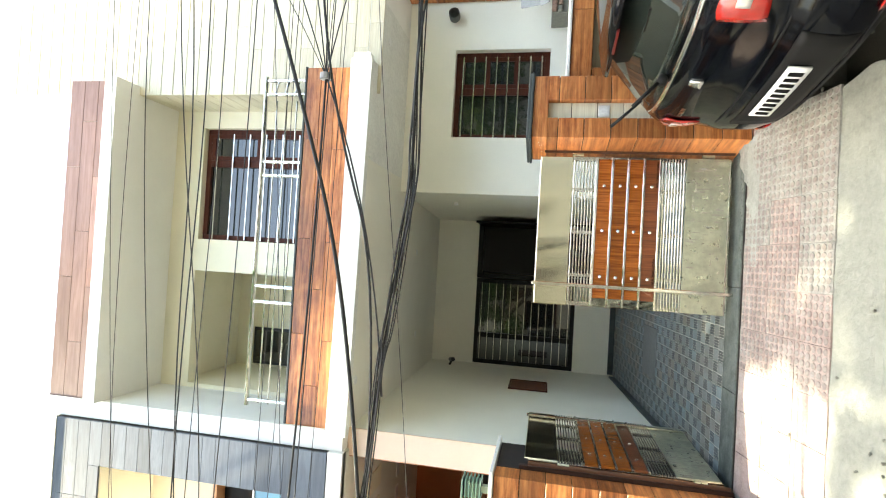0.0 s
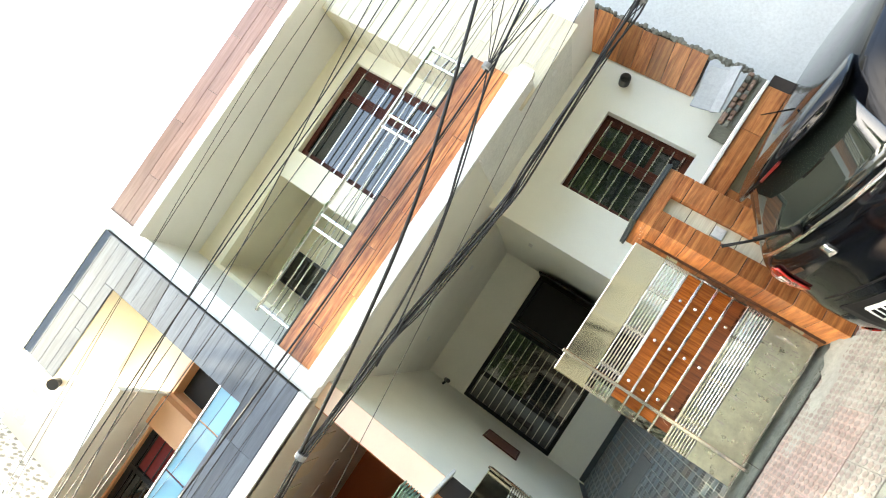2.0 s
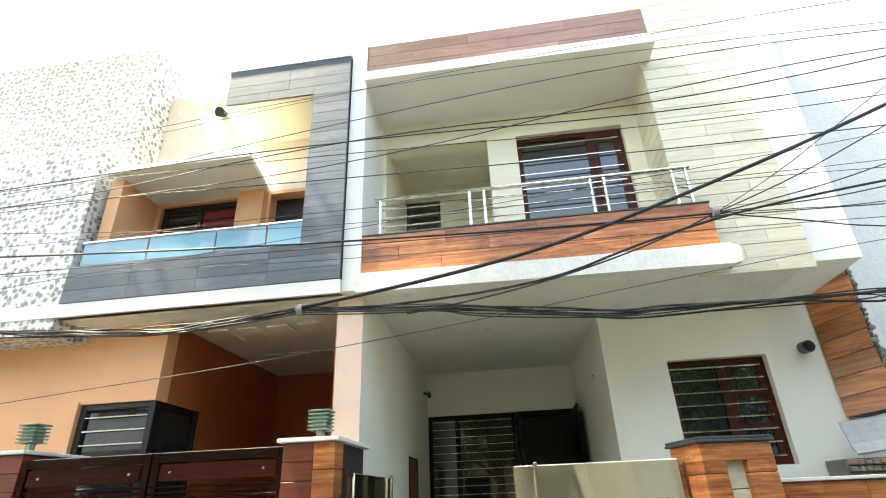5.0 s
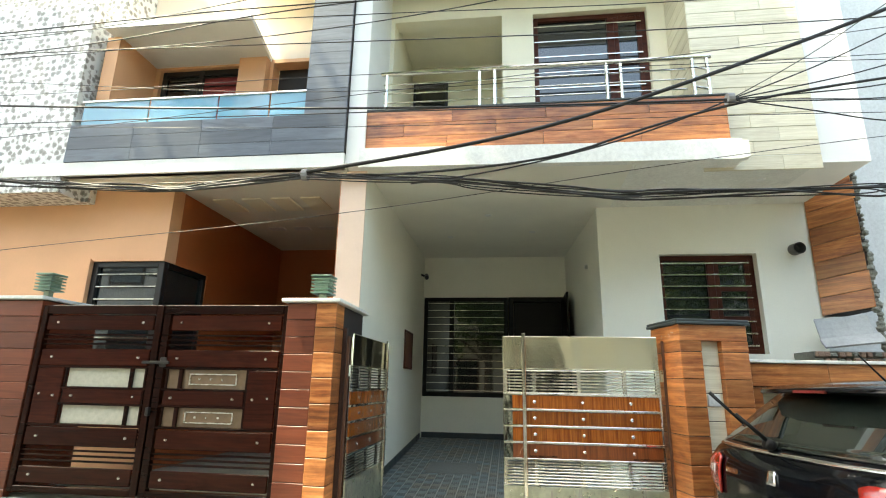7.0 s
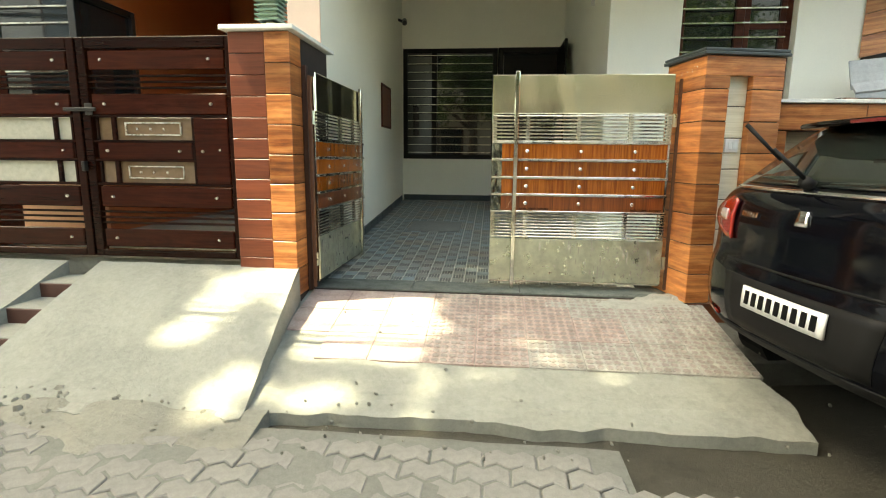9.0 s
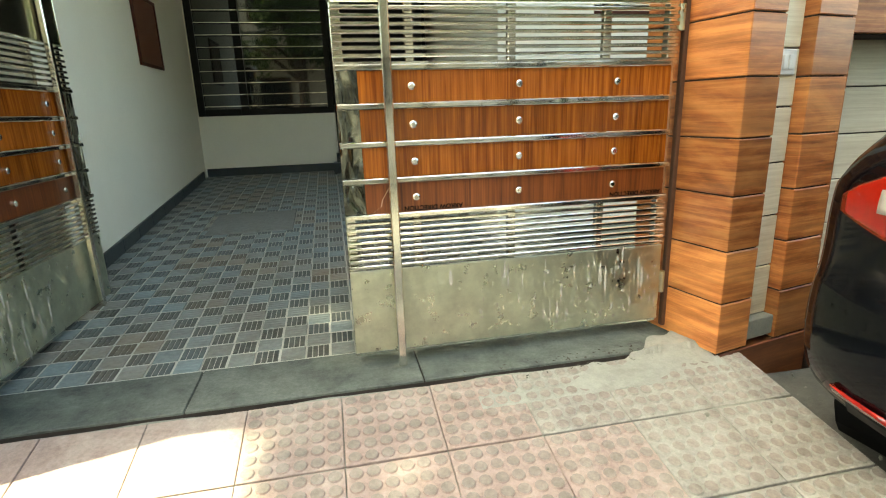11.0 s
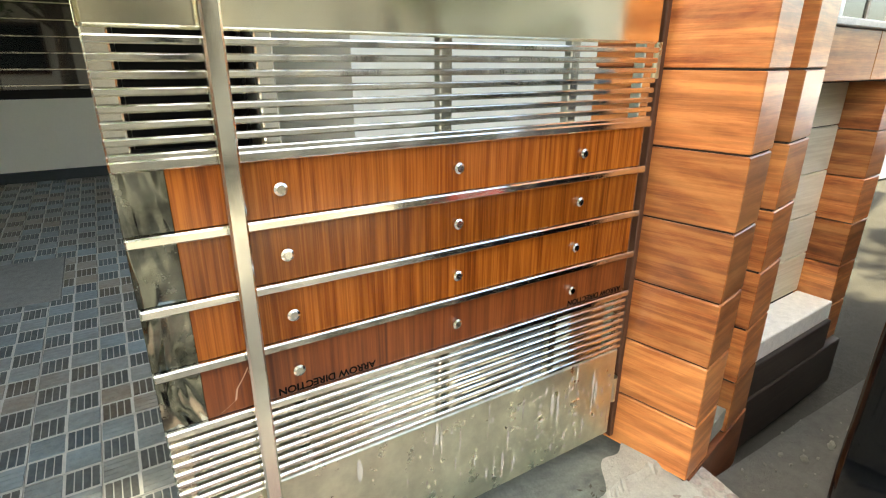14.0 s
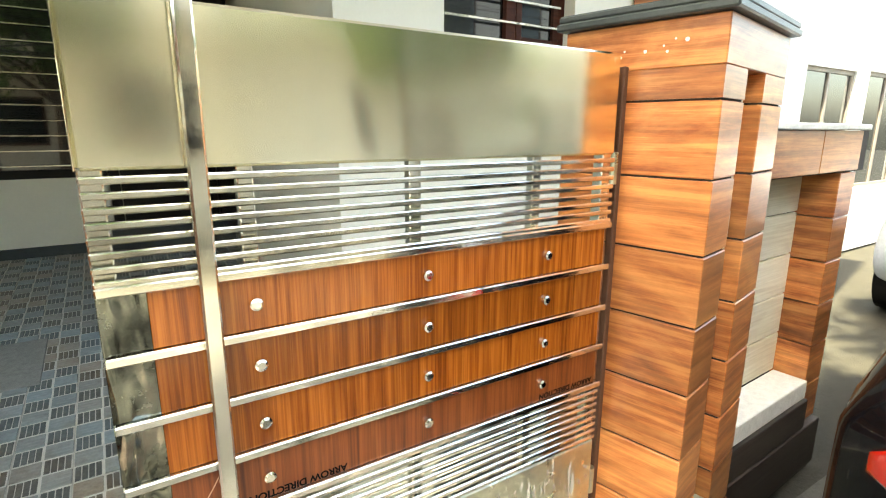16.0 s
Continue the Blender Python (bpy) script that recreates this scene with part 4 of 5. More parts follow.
part("coping", B((-2.86, 0.78, 0.53, 0.68, 3.926, 3.944), bevel=0.003), STONE, par)
rl = thing("balcony_railing", (-1.0, 0.6, 3.944), "thin stainless steel balcony railing", "railing")
for z in (4.05, 4.16, 4.27):
    bm = bmesh.new()
    cyl(bm, (-2.65, 0.6, z), (0.45, 0.6, z), 0.008)
    part("rail", bm, RAIL, rl)
bm = bmesh.new()
cyl(bm, (-2.68, 0.6, 4.40), (0.70, 0.6, 4.40), 0.024)
part("handrail", bm, RAIL, rl)
for x in (-2.62, -1.62, -1.46, -0.32, -0.18, 0.52, 0.66):
    bm = bmesh.new()
    cyl(bm, (x, 0.6, 3.944), (x, 0.6, 4.40), 0.017)
    part("post", bm, RAIL, rl)
for z in (4.05, 4.16, 4.27):
    bm = bmesh.new()
    cyl(bm, (0.50, 0.6, z + 0.03), (0.68, 0.6, z - 0.02), 0.012)
    part("scroll", bm, RAIL, rl)
# pale plank cladding with its return
cl = structure("wall_cladding", B((0.58, 1.645, 0.748, 0.9, 3.302, 7.8), (0.58, 0.70, 0.9, 1.37, 3.48, 7.8)), plain("pale_joint", (0.30, 0.28, 0.2), 0.8), "upper wall clad in pale stone-look planks")
k = 0
z = 3.215
while z < 7.8:
    ends = [0.57, 1.05, 1.65] if k % 2 else [0.57, 1.3, 1.65]
    for a, b in zip(ends, ends[1:]):
        part("plank", B((a + 0.001, b - 0.001, 0.73, 0.75, z + 0.003, z + 0.147), bevel=0.002), PALE, cl)
    if z > 3.47:
        part("plank", B((0.562, 0.582, 0.732, 1.369, z + 0.003, z + 0.147), bevel=0.002), PALE, cl)
    z += 0.15
    k += 1
structure("roof_slab", B((-2.798, 0.66, 0.40, 1.57, 6.03, 6.17)), WHITE_UP, "white roof slab over the balcony", "roof")
tp = structure("roof_parapet", B((-2.798, 0.64, 0.52, 0.66, 6.17, 6.70)), GROUT, "roof parapet clad in wood-look planks")
for r in range(3):
    ends = [[-2.80, -1.6, -0.4, 0.65], [-2.80, -2.2, -1.0, 0.2, 0.65], [-2.80, -1.5, -0.3, 0.65]][r]
    for a, b in zip(ends, ends[1:]):
        part("plank", B((a + 0.002, b - 0.002, 0.505, 0.53, 6.172 + 0.176 * r, 6.345 + 0.176 * r), bevel=0.002), GLAREWOOD, tp)
structure("house_core", B((-2.79, 1.6, 3.3, 9.0, 3.6, 6.3), (-0.09, 2.1, 2.45, 9.0, -0.2, 3.5), (-2.79, -0.1, 4.9, 9.0, -0.2, 3.5)), WHITE, "rear mass of the house")

# ---------------------------------------------------------------- house on the other side
rb = structure("wall_right_house", B(*wall_with_holes(2.22, 2.5, 2.10, 16.0, -0.3, 9.0, [(5.48, 6.83, 0.68, 2.10), (7.2, 8.6, 0.60, 2.13)])), GREYWALL, "bare grey plastered wall of the next house")
structure("wall_right_house_edge", B((2.145, 2.62, 2.10, 2.218, 3.32, 9.0), (1.652, 2.12, 0.80, 2.098, 3.302, 9.0)), WHITE_UP, "white painted corner strip of the next house")
for a, b, c, d in ((5.48, 6.83, 0.68, 2.10), (7.2, 8.6, 0.60, 2.13)):
    w = thing("window_side", ((a + b) / 2, 2.27, c), "grey-framed window of the next house", "window", "next house windows")
    w["kind"] = "structure"
    m = (a + b) / 2
    part("frame", B((a, a + 0.05, 2.26, 2.32, c, d), (b - 0.05, b, 2.26, 2.32, c, d), (m - 0.025, m + 0.025, 2.26, 2.32, c, d), (a, b, 2.256, 2.324, c, c + 0.05), (a, b, 2.256, 2.324, d - 0.05, d), bevel=0.003), plain("grey_frame", (0.24, 0.21, 0.18), 0.5), w)
    part("pane", B((a + 0.05, m - 0.025, 2.28, 2.286, c + 0.05, d - 0.05)), WIN, w)
    part("pane", B((m + 0.025, b - 0.05, 2.28, 2.286, c + 0.05, d - 0.05)), WIN, w)
# slanting tiled strip
ws = structure("tiled_strip", prism([(2.124, 1.993), (2.430, 1.628), (2.48, 1.65), (2.48, 2.215), (2.142, 2.215), (2.142, 1.998)], "z", 1.99, 3.80), GROUT, "projecting strip clad in wood-look planks with a ragged edge")
dx, dy = (2.430 - 2.124), (1.628 - 1.993)
ang, L = math.degrees(math.atan2(dy, dx)), math.hypot(dx, dy)
for k in range(9):
    w = L + random.uniform(-0.014, 0.024)
    me = finish(prism([(0, 0.004), (w, 0.052), (w, 0.246), (0, 0.198)], "y", -0.017, 0.0, 0.002), "plank", WOOD)
    piece("plank", me, ws, pose(2.124, 1.991, 1.965 + k * 0.2, 0, 0, ang))
bm = bmesh.new()
for k in range(46):
    z = 1.55 + k * 0.049
    s_ = random.uniform(0.02, 0.05)
    bmesh.ops.create_icosphere(bm, subdivisions=1, radius=s_, matrix=pose(2.455 + random.uniform(-0.012, 0.03), 1.635, z, random.uniform(0, 90), random.uniform(0, 90), 0))
structure("strip_edge", bm, CEMENT2, "rough cement edge beside the tiled strip", "trim")
lg = structure("rubble_ledge", B((1.76, 2.44, 1.60, 1.985, ROAD_Z, 1.555)), CEMENT2, "rubble and mortar stub wall before the house", "ledge")
rb_m = concrete("broken_brick", (0.30, 0.20, 0.15), 0.95, 6, 0.8, 0.5)
for k in range(20):
    x, z = 1.765 + (k % 10) * 0.067, 1.435 + (k // 10) * 0.062
    me = finish(B((0, random.uniform(0.05, 0.066), 0, 0.06, 0, random.uniform(0.04, 0.056)), bevel=0.009), "brick", rb_m if k % 3 else CEMENT2)
    piece("brick", me, lg, pose(x, 1.545 + random.uniform(-0.012, 0.018), z, random.uniform(-6, 6), random.uniform(-5, 5), random.uniform(-8, 8)))
OFFCUT = concrete("pale_stone_offcut", (0.40, 0.41, 0.40), 0.5, 5, 0.1, 0.3)
st = solo("stone_slab", B((0, 0.48, 0, 0.024, 0, 0.29), bevel=0.003), OFFCUT, "grey-white stone offcut leaning on the ledge", "slab", (0, 0, 0))
st.matrix_world = pose(1.913, 1.70, 1.64, -20, -4, -14)
st2 = solo("stone_slab", B((0, 0.53, 0, 0.145, 0, 0.024), bevel=0.003), OFFCUT, "white stone offcut lying on the ledge", "slab", (0, 0, 0))
st2.matrix_world = pose(1.853, 1.54, 1.575, 40, -6, -12)

# ---------------------------------------------------------------- neighbour's house
structure("wall_neighbour_front", B(*wall_with_holes(0.9, 1.1, -9.0, -5.12, -0.2, 3.3, [(-6.0, -5.12, 1.1, 2.42)])), PEACH, "peach painted front wall of the neighbour's house")
structure("wall_neighbour_side", B(*[(-5.32, -5.12, 1.1, 1.75, -0.2, 1.1), (-5.32, -5.12, 1.1, 1.75, 2.42, 3.3), (-5.32, -5.12, 1.75, 4.0, -0.2, 3.3)]), ORANGE, "burnt orange painted porch wall of the neighbour")
structure("wall_neighbour_back", B((-5.32, -3.06, 3.8, 4.0, -0.2, 3.3)), ORANGE, "burnt orange painted back wall of the neighbour's porch")
structure("wall_party_neighbour", B((-3.08, -3.066, 0.66, 3.8, -0.2, 3.3)), ORANGE, "burnt orange painted face of the party wall")
structure("ceiling_neighbour", B((-9.0, -3.0, 0.5, 4.0, 3.28, 3.36)), CEIL, "white porch ceiling of the neighbour with pale recesses", "ceiling")
for k in range(4):
    solo("ceiling_light", B((-4.75 + 0.37 * k, -4.52 + 0.37 * k, 2.5, 2.62, 3.268, 3.282), bevel=0.003), WHITEP, "flat white ceiling light panel", "lamp", (-4.63 + 0.37 * k, 2.56, 3.28), "neighbour ceiling lights")
    solo("ceiling_recess", B((-4.9 + 0.37 * k, -4.66 + 0.37 * k, 1.3, 1.75, 3.262, 3.282), bevel=0.003), CREAM, "shallow cream ceiling panel", "panel", (-4.78 + 0.37 * k, 1.5, 3.28), "neighbour ceiling panels")
cw = thing("window_corner", (-5.6, 0.9, 1.1), "dark-framed corner window with pale grille bars", "window")
cw["kind"] = "structure"
part("frame", B((-6.0, -5.93, 0.93, 1.0, 1.1, 2.42), (-5.20, -5.13, 0.93, 1.0, 1.1, 2.42), (-5.93, -5.20, 0.93, 1.0, 2.36, 2.42), (-5.93, -5.20, 0.93, 1.0, 1.1, 1.18), bevel=0.004), BLACK, cw)
part("pane", B((-5.93, -5.20, 0.97, 0.976, 1.18, 2.36)), WIN, cw)
part("pane", B((-5.17, -5.164, 1.0, 1.70, 1.1, 2.42)), WIN, cw)
part("frame", B((-5.19, -5.13, 1.69, 1.75, 1.1, 2.42), (-5.19, -5.13, 1.0, 1.69, 2.36, 2.42), bevel=0.004), BLACK, cw)
slats(cw, -5.93, -5.20, 0.94, [1.30 + 0.14 * k for k in range(8)])
part("reveal", B((-6.03, -6.001, 0.88, 1.0, 1.1, 2.45), bevel=0.003), PEACH, cw)
for x, w in ((-4.6, 1.2),):
    structure("door_neighbour", B((x, x + w, 3.77, 3.80, 0.2, 2.3)), BLACK, "dark door at the back of the neighbour's porch", "door")
structure("floor_neighbour", B((-9, -3.08, -0.1, 3.8, -0.2, 0.22)), CEMENT2, "cement floor of the neighbour's porch", "floor")
structure("neighbour_slab", B((-6.9, -2.995, 0.46, 0.56, 3.28, 3.43)), WHITE_UP, "white edge band of the neighbour's balcony slab", "slab")
# dark C-shaped frame
cf = structure("frame_neighbour", B((-6.17, -2.998, 0.47, 0.60, 3.432, 3.88), (-3.45, -2.998, 0.47, 0.60, 3.88, 6.52), (-4.62, -3.45, 0.47, 0.60, 6.0, 6.52)), GROUT, "slate-grey tiled frame round the neighbour's balcony")
for z in np.arange(3.435, 6.5, 0.148):
    if z < 3.8:
        for a, b in ((-6.18, -5.4), (-5.4, -4.6), (-4.6, -3.8), (-3.8, -3.0)):
            part("tile", B((a + 0.001, b - 0.001, 0.452, 0.475, z + 0.001, z + 0.147), bevel=0.002), BLACKTILE, cf)
    elif z < 6.0:
        part("tile", B((-3.46, -3.0, 0.452, 0.475, z + 0.001, z + 0.147), bevel=0.002), BLACKTILE, cf)
    else:
        for a, b in ((-4.63, -3.8), (-3.8, -3.0)):
            part("tile", B((a + 0.001, b - 0.001, 0.452, 0.475, z + 0.001, z + 0.147), bevel=0.002), BLACKTILE, cf)
for a, b in ((-4.63, -4.05), (-4.05, -3.462)):
    part("tile", B((a + 0.001, b - 0.001, 0.452, 0.475, 5.97, 6.098), bevel=0.002), BLACKTILE, cf)
structure("frame_top_soffit", B((-4.615, -3.455, 0.478, 1.28, 5.965, 5.997), (-4.615, -3.0, 0.605, 1.28, 5.998, 6.1)), CREAM, "cream underside of the top frame", "soffit")
structure("frame_cap", B((-4.66, -2.99, 0.44, 0.66, 6.525, 6.56)), WHITE_UP, "white coping on the dark frame", "trim")
structure("wall_neighbour_upper", B(*wall_with_holes(1.28, 1.45, -6.1, -3.0, 3.4, 5.16, [(-5.86, -4.72, 3.5, 5.10), (-4.30, -3.5, 3.5, 5.11)])), PEACH, "peach painted wall behind the neighbour's balcony")
structure("wall_neighbour_attic", B(*wall_with_holes(1.282, 1.45, -6.1, -3.0, 5.162, 7.05, [(-5.94, -5.82, 6.70, 6.90), (-5.74, -5.62, 6.70, 6.90), (-5.54, -5.42, 6.70, 6.90), (-5.34, -5.22, 6.70, 6.90)])), paint("pale_peach_paint", (0.84, 0.70, 0.55), 0.6, 0.04, 0.1), "pale peach upper wall with four small openings")
structure("wall_neighbour_balcony_side", B((-6.1, -5.93, 0.62, 1.28, 3.4, 5.13)), PEACH, "peach painted side wall of the neighbour's balcony")
structure("canopy_neighbour", prism([(-6.02, 0.45), (-4.20, 0.45), (-4.33, 1.28), (-6.02, 1.28)], "z", 5.13, 5.20), WHITE_UP, "thin white canopy slab over the neighbour's window", "canopy")
structure("pier_neighbour", B((-4.70, -4.34, 1.16, 1.28, 3.4, 5.13)), PEACH, "peach painted pier beside the balcony window")
nw = thing("window_balcony", (-5.3, 1.28, 3.5), "dark window with red curtain behind the balcony", "window")
nw["kind"] = "structure"
part("frame", B((-5.86, -5.80, 1.33, 1.4, 3.5, 5.10), (-5.34, -5.28, 1.33, 1.4, 3.5, 5.10), (-4.78, -4.72, 1.33, 1.4, 3.5, 5.10), (-5.80, -5.34, 1.335, 1.395, 5.03, 5.10), (-5.28, -4.78, 1.335, 1.395, 5.03, 5.10), bevel=0.003), BLACK, nw)
part("pane", B((-5.80, -4.78, 1.36, 1.366, 3.5, 5.03)), WIN, nw)
part("curtain", B((-5.27, -4.79, 1.352, 1.357, 3.5, 5.0)), plain("red_curtain", (0.25, 0.03, 0.03), 0.8), nw)
slats(nw, -5.80, -4.78, 1.325, [4.2 + 0.13 * k for k in range(7)], BLACK)
# the doorway's inner shade is a sheet in a dark colour
structure("doorway_neighbour_upper", B((-4.3, -3.5, 1.46, 1.5, 3.4, 5.2)), DARK, "dark sheet standing for the unlit doorway behind the glass railing", "door")
gr = thing("glass_railing", (-4.8, 0.52, 3.88), "blue-tinted glass balcony railing with steel rail", "railing")
for a, b in ((-6.12, -5.32), (-5.30, -4.5), (-4.48, -3.9), (-3.88, -3.47)):
    part("glass_panel", B((a, b, 0.515, 0.525, 3.89, 4.185)), BLUEGLASS, gr)
part("top_rail", B((-6.14, -3.46, 0.50, 0.54, 4.186, 4.21), bevel=0.004), RAIL, gr)
# patterned tile wall
pw, nt, b_ = mat_new("floral_tile", 0.35)
v = coords(nt, (1, 1, 1))
vor = node(nt, "TexVoronoi", Scale=13.0, Randomness=0.65)
nt.links.new(v, vor.inputs["Vector"])
nz = noise_tex(nt, v, 16, 3, 0.6, 1.4)
mm = nt.nodes.new("ShaderNodeMath")
mm.operation = "MULTIPLY"
nt.links.new(vor.outputs["Distance"], mm.inputs[0])
nt.links.new(nz, mm.inputs[1])
nt.links.new(ramp(nt, mm.outputs[0], (0.06, (0.20, 0.19, 0.17)), (0.17, (0.30, 0.28, 0.25)), (0.24, (0.70, 0.70, 0.67))), b_.inputs["Base Color"])
pt = structure("wall_neighbour_patterned", B((-9.5, -6.19, 0.47, 0.8, 3.1, 5.5), (-9.5, -6.105, 0.8, 1.6, 3.1, 7.6)), pw, "wall of white tiles with a floral pattern")
bm = bmesh.new()
cyl(bm, (-5.2, 1.16, 6.56), (-5.2, 1.285, 6.62), 0.075, 0.05, 14)
solo("flood_light", bm, BLACK, "dark round flood light on the wall", "lamp", (-5.2, 1.28, 6.62))
structure("neighbour_core", B((-9.0, -3.1, 4.05, 9.0, -0.2, 3.3), (-9.0, -3.1, 1.65, 9.0, 3.4, 6.2)), CREAM, "rear mass of the neighbour's house")
structure("wall_far_left", B((-16.0, -9.55, 0.9, 9.0, -0.3, 5.2)), GREYWALL, "grey wall of a farther house")

# ---------------------------------------------------------------- cables along the street
def cable(pts, r, label, name="cable", group="overhead cables", mat=None, n=6):
    """A round wire through points, hanging in smooth curves."""
    c = bpy.data.curves.new(name, "CURVE")
    c.dimensions, c.bevel_depth, c.bevel_resolution, c.resolution_u = "3D", r, 2, n
    s = c.splines.new("NURBS")
    s.points.add(len(pts) - 1)
    for p, q in zip(s.points, pts):
        p.co = (*q, 1)
    s.use_endpoint_u, s.order_u = True, 3
    ob = new(name, c)
    me = bpy.data.meshes.new_from_object(ob.evaluated_get(bpy.context.evaluated_depsgraph_get()))
    bpy.data.objects.remove(ob)
    bpy.data.curves.remove(c)
    me.materials.clear()
    me.materials.append(mat or CABLE)
    for p in me.polygons:
        p.use_smooth = True
    o = new(name, me)
    return tagged(o, label, "cable", group)


CY = -1.0
rc = random.Random(11)
# the sagging bundle
for k in range(9):
    j = [rc.uniform(-0.048, 0.048) for _ in range(12)]
    xs = [-14, -8, -5.2, -3.8, -2.76, -1.72, -0.6, 0.94, 3.5, 9]
    zs = [3.3, 2.78, 2.58, 2.49, 2.57, 2.49, 2.36, 2.36, 2.5, 3.1]
    xx = sorted(set(xs) | {-14 + 0.62 * q for q in range(37)})
    pts = [(x, CY + rc.uniform(-0.03, 0.03), float(np.interp(x, xs, zs)) + float(np.interp(x, xs, j[:10])) * 0.7 + rc.uniform(-0.022, 0.022) * min(1, 0.2 + abs(x + 2.76))) for x in xx]
    cable(pts, rc.choice((0.003, 0.0045, 0.007)), "black cable in a sagging street bundle")
# the thick one that rises
cable([(-2.78, CY - 0.02, 2.58), (-2.1, CY - 0.02, 2.66), (-1.0, CY - 0.02, 2.86), (-0.01, CY - 0.02, 3.18), (1.16, CY - 0.02, 3.60), (4.0, CY - 0.1, 4.75), (9.0, CY - 0.2, 6.6)], 0.014, "thick black service cable rising across the facade")
cable([(-2.4, CY, 2.55), (-1.2, CY, 2.56), (-0.3, CY, 2.88), (0.65, CY, 3.08), (3.0, CY, 3.3), (9, CY, 4.2)], 0.009, "black cable branching up from the bundle")
# wires that fan out from a tie beside the balcony corner
for q in (3.62, 3.42, 3.20, 3.06, 2.96, 2.78):
    cable([(0.12, CY, 3.01), (0.6, CY, 3.01 + (q - 3.01) * 0.42), (1.1, CY, q), (3.5, CY - 0.1, q + (q - 2.9) * 2.2), (9.0, CY - 0.2, q + (q - 2.8) * 5)], rc.choice((0.003, 0.0045, 0.006)), "thin black wire fanning out from a tie", "wire", "overhead wires")
cable([(-2.0, CY, 2.48), (-0.8, CY, 2.6), (0.12, CY, 3.01)], 0.006, "thin black wire up to the tie", "wire", "overhead wires")
cable([(-5.5, CY, 3.26), (-2.2, CY, 3.02), (0.12, CY, 3.01)], 0.008, "black wire along the balcony edge", "wire", "overhead wires")
# single wires over the whole width: heights at two ends
wires = [(-5.53, 3.83, 1.16, 3.62, .005), (-5.53, 3.86, 1.16, 4.25, .006), (-5.50, 3.80, 1.2, 4.18, .006), (-5.5, 3.78, 1.2, 4.12, .005), (-5.4, 3.39, 1.1, 3.35, .003), (-5.36, 3.19, 1.05, 3.02, .005), (-5.3, 3.22, 1.0, 2.92, .003),
         (-5.5, 4.05, 1.2, 4.4, .004), (-5.6, 4.4, 1.2, 4.45, .003), (-5.4, 2.95, 1.1, 3.5, .003), (-5.3, 2.1, 1.0, 2.75, .003), (-5.5, 3.55, 1.1, 3.18, .003), (-5.45, 3.95, 1.1, 3.85, .004), (-5.5, 4.5, 1.2, 4.7, .003)]
for x0, z0, x1, z1, r in wires:
    s = (z1 - z0) / (x1 - x0)
    pts = []
    for i in range(9):
        x = -14 + 23 * i / 8
        pts.append((x, CY + rc.uniform(-0.25, 0.25), z0 + s * (x - x0) - 0.16 * (1 - ((x + 2.2) / 12) ** 2) + 0.08))
    cable(pts, r * 0.8, "thin black overhead wire", "wire", "overhead wires")
for x in (-2.76, 0.12, 1.0):
    bm = bmesh.new()
    z = {-2.76: 2.57, 0.12: 3.01, 1.0: 2.36}[x]
    cyl(bm, (x - 0.02, CY, z), (x + 0.02, CY, z), 0.042, n=12)
    solo("cable_tie", bm, plain("grey_tie_%d" % (x * 10), (0.25, 0.25, 0.25), 0.6), "grey wire tie round the cable bundle", "tie", (x, CY, z), "cable ties")

# ---------------------------------------------------------------- parked hatchback
CW, CARZ = 0.89, -0.27
REAR = [(0.16, 0.31), (0.07, 0.36), (0.015, 0.44), (0.0, 0.55), (0.01, 0.68), (0.035, 0.74), (0.045, 0.82), (0.045, 0.95), (0.065, 1.06), (0.13, 1.12), (0.47, 1.40), (0.60, 1.455)]
REST = [(0.80, 1.485), (1.20, 1.51), (1.80, 1.51), (2.30, 1.46), (2.90, 1.10), (3.30, 1.02), (3.75, 0.90), (3.93, 0.72), (3.98, 0.50), (3.90, 0.32), (3.75, 0.26), (2.8, 0.26), (1.2, 0.27)]


def tumble(z):
    return 1 - 0.25 * max(0, min(1, (z - 0.98) / 0.53)) ** 1.1


def plan(x, y):
    k = (abs(y) / CW) ** 2.8
    if x < 1.2:
        return x + 0.21 * k * (1 - max(0, x) / 1.2)
    return x - 0.30 * k * max(0, (x - 2.9) / 1.1)


def rear_x(z):
    for (x0, z0), (x1, z1) in zip(REAR, REAR[1:]):
        if z0 <= z <= z1:
            return x0 + (x1 - x0) * (z - z0) / (z1 - z0)
    return REAR[-1][0]


def car_shell():
    loop = REAR + REST
    for _ in range(2):
        loop = [q for a, b in zip(loop, loop[1:] + loop[:1]) for q in ((a[0] * 0.75 + b[0] * 0.25, a[1] * 0.75 + b[1] * 0.25), (a[0] * 0.25 + b[0] * 0.75, a[1] * 0.25 + b[1] * 0.75))]
    cuts = [(0, 0), (0.3, 0), (0.55, 0), (0.75, 0), (0.87, 0.01), (0.94, 0.03), (0.98, 0.07), (1.0, 0.16), (1.004, 0.4), (1.0, 0.75), (1.0, 0.98)]
    cuts = [(-a, s) for a, s in cuts[:0:-1]] + cuts
    bm = bmesh.new()
    rows = []
    for a, s in cuts:
        row = []
        for x, z in loop:
            z2 = 0.66 + (z - 0.66) * (1 - s)
            x2 = 2.0 + (x - 2.0) * (1 - 0.05 * s)
            y = a * CW
            row.append(bm.verts.new((plan(x2, y), y * tumble(z2), z2)))
        rows.append(row)
    n = len(loop)
    for r, q in zip(rows, rows[1:]):
        for i in range(n):
            bm.faces.new((r[i], r[(i + 1) % n], q[(i + 1) % n], q[i]))
    bmesh.ops.recalc_face_normals(bm, faces=bm.faces)
    return bm


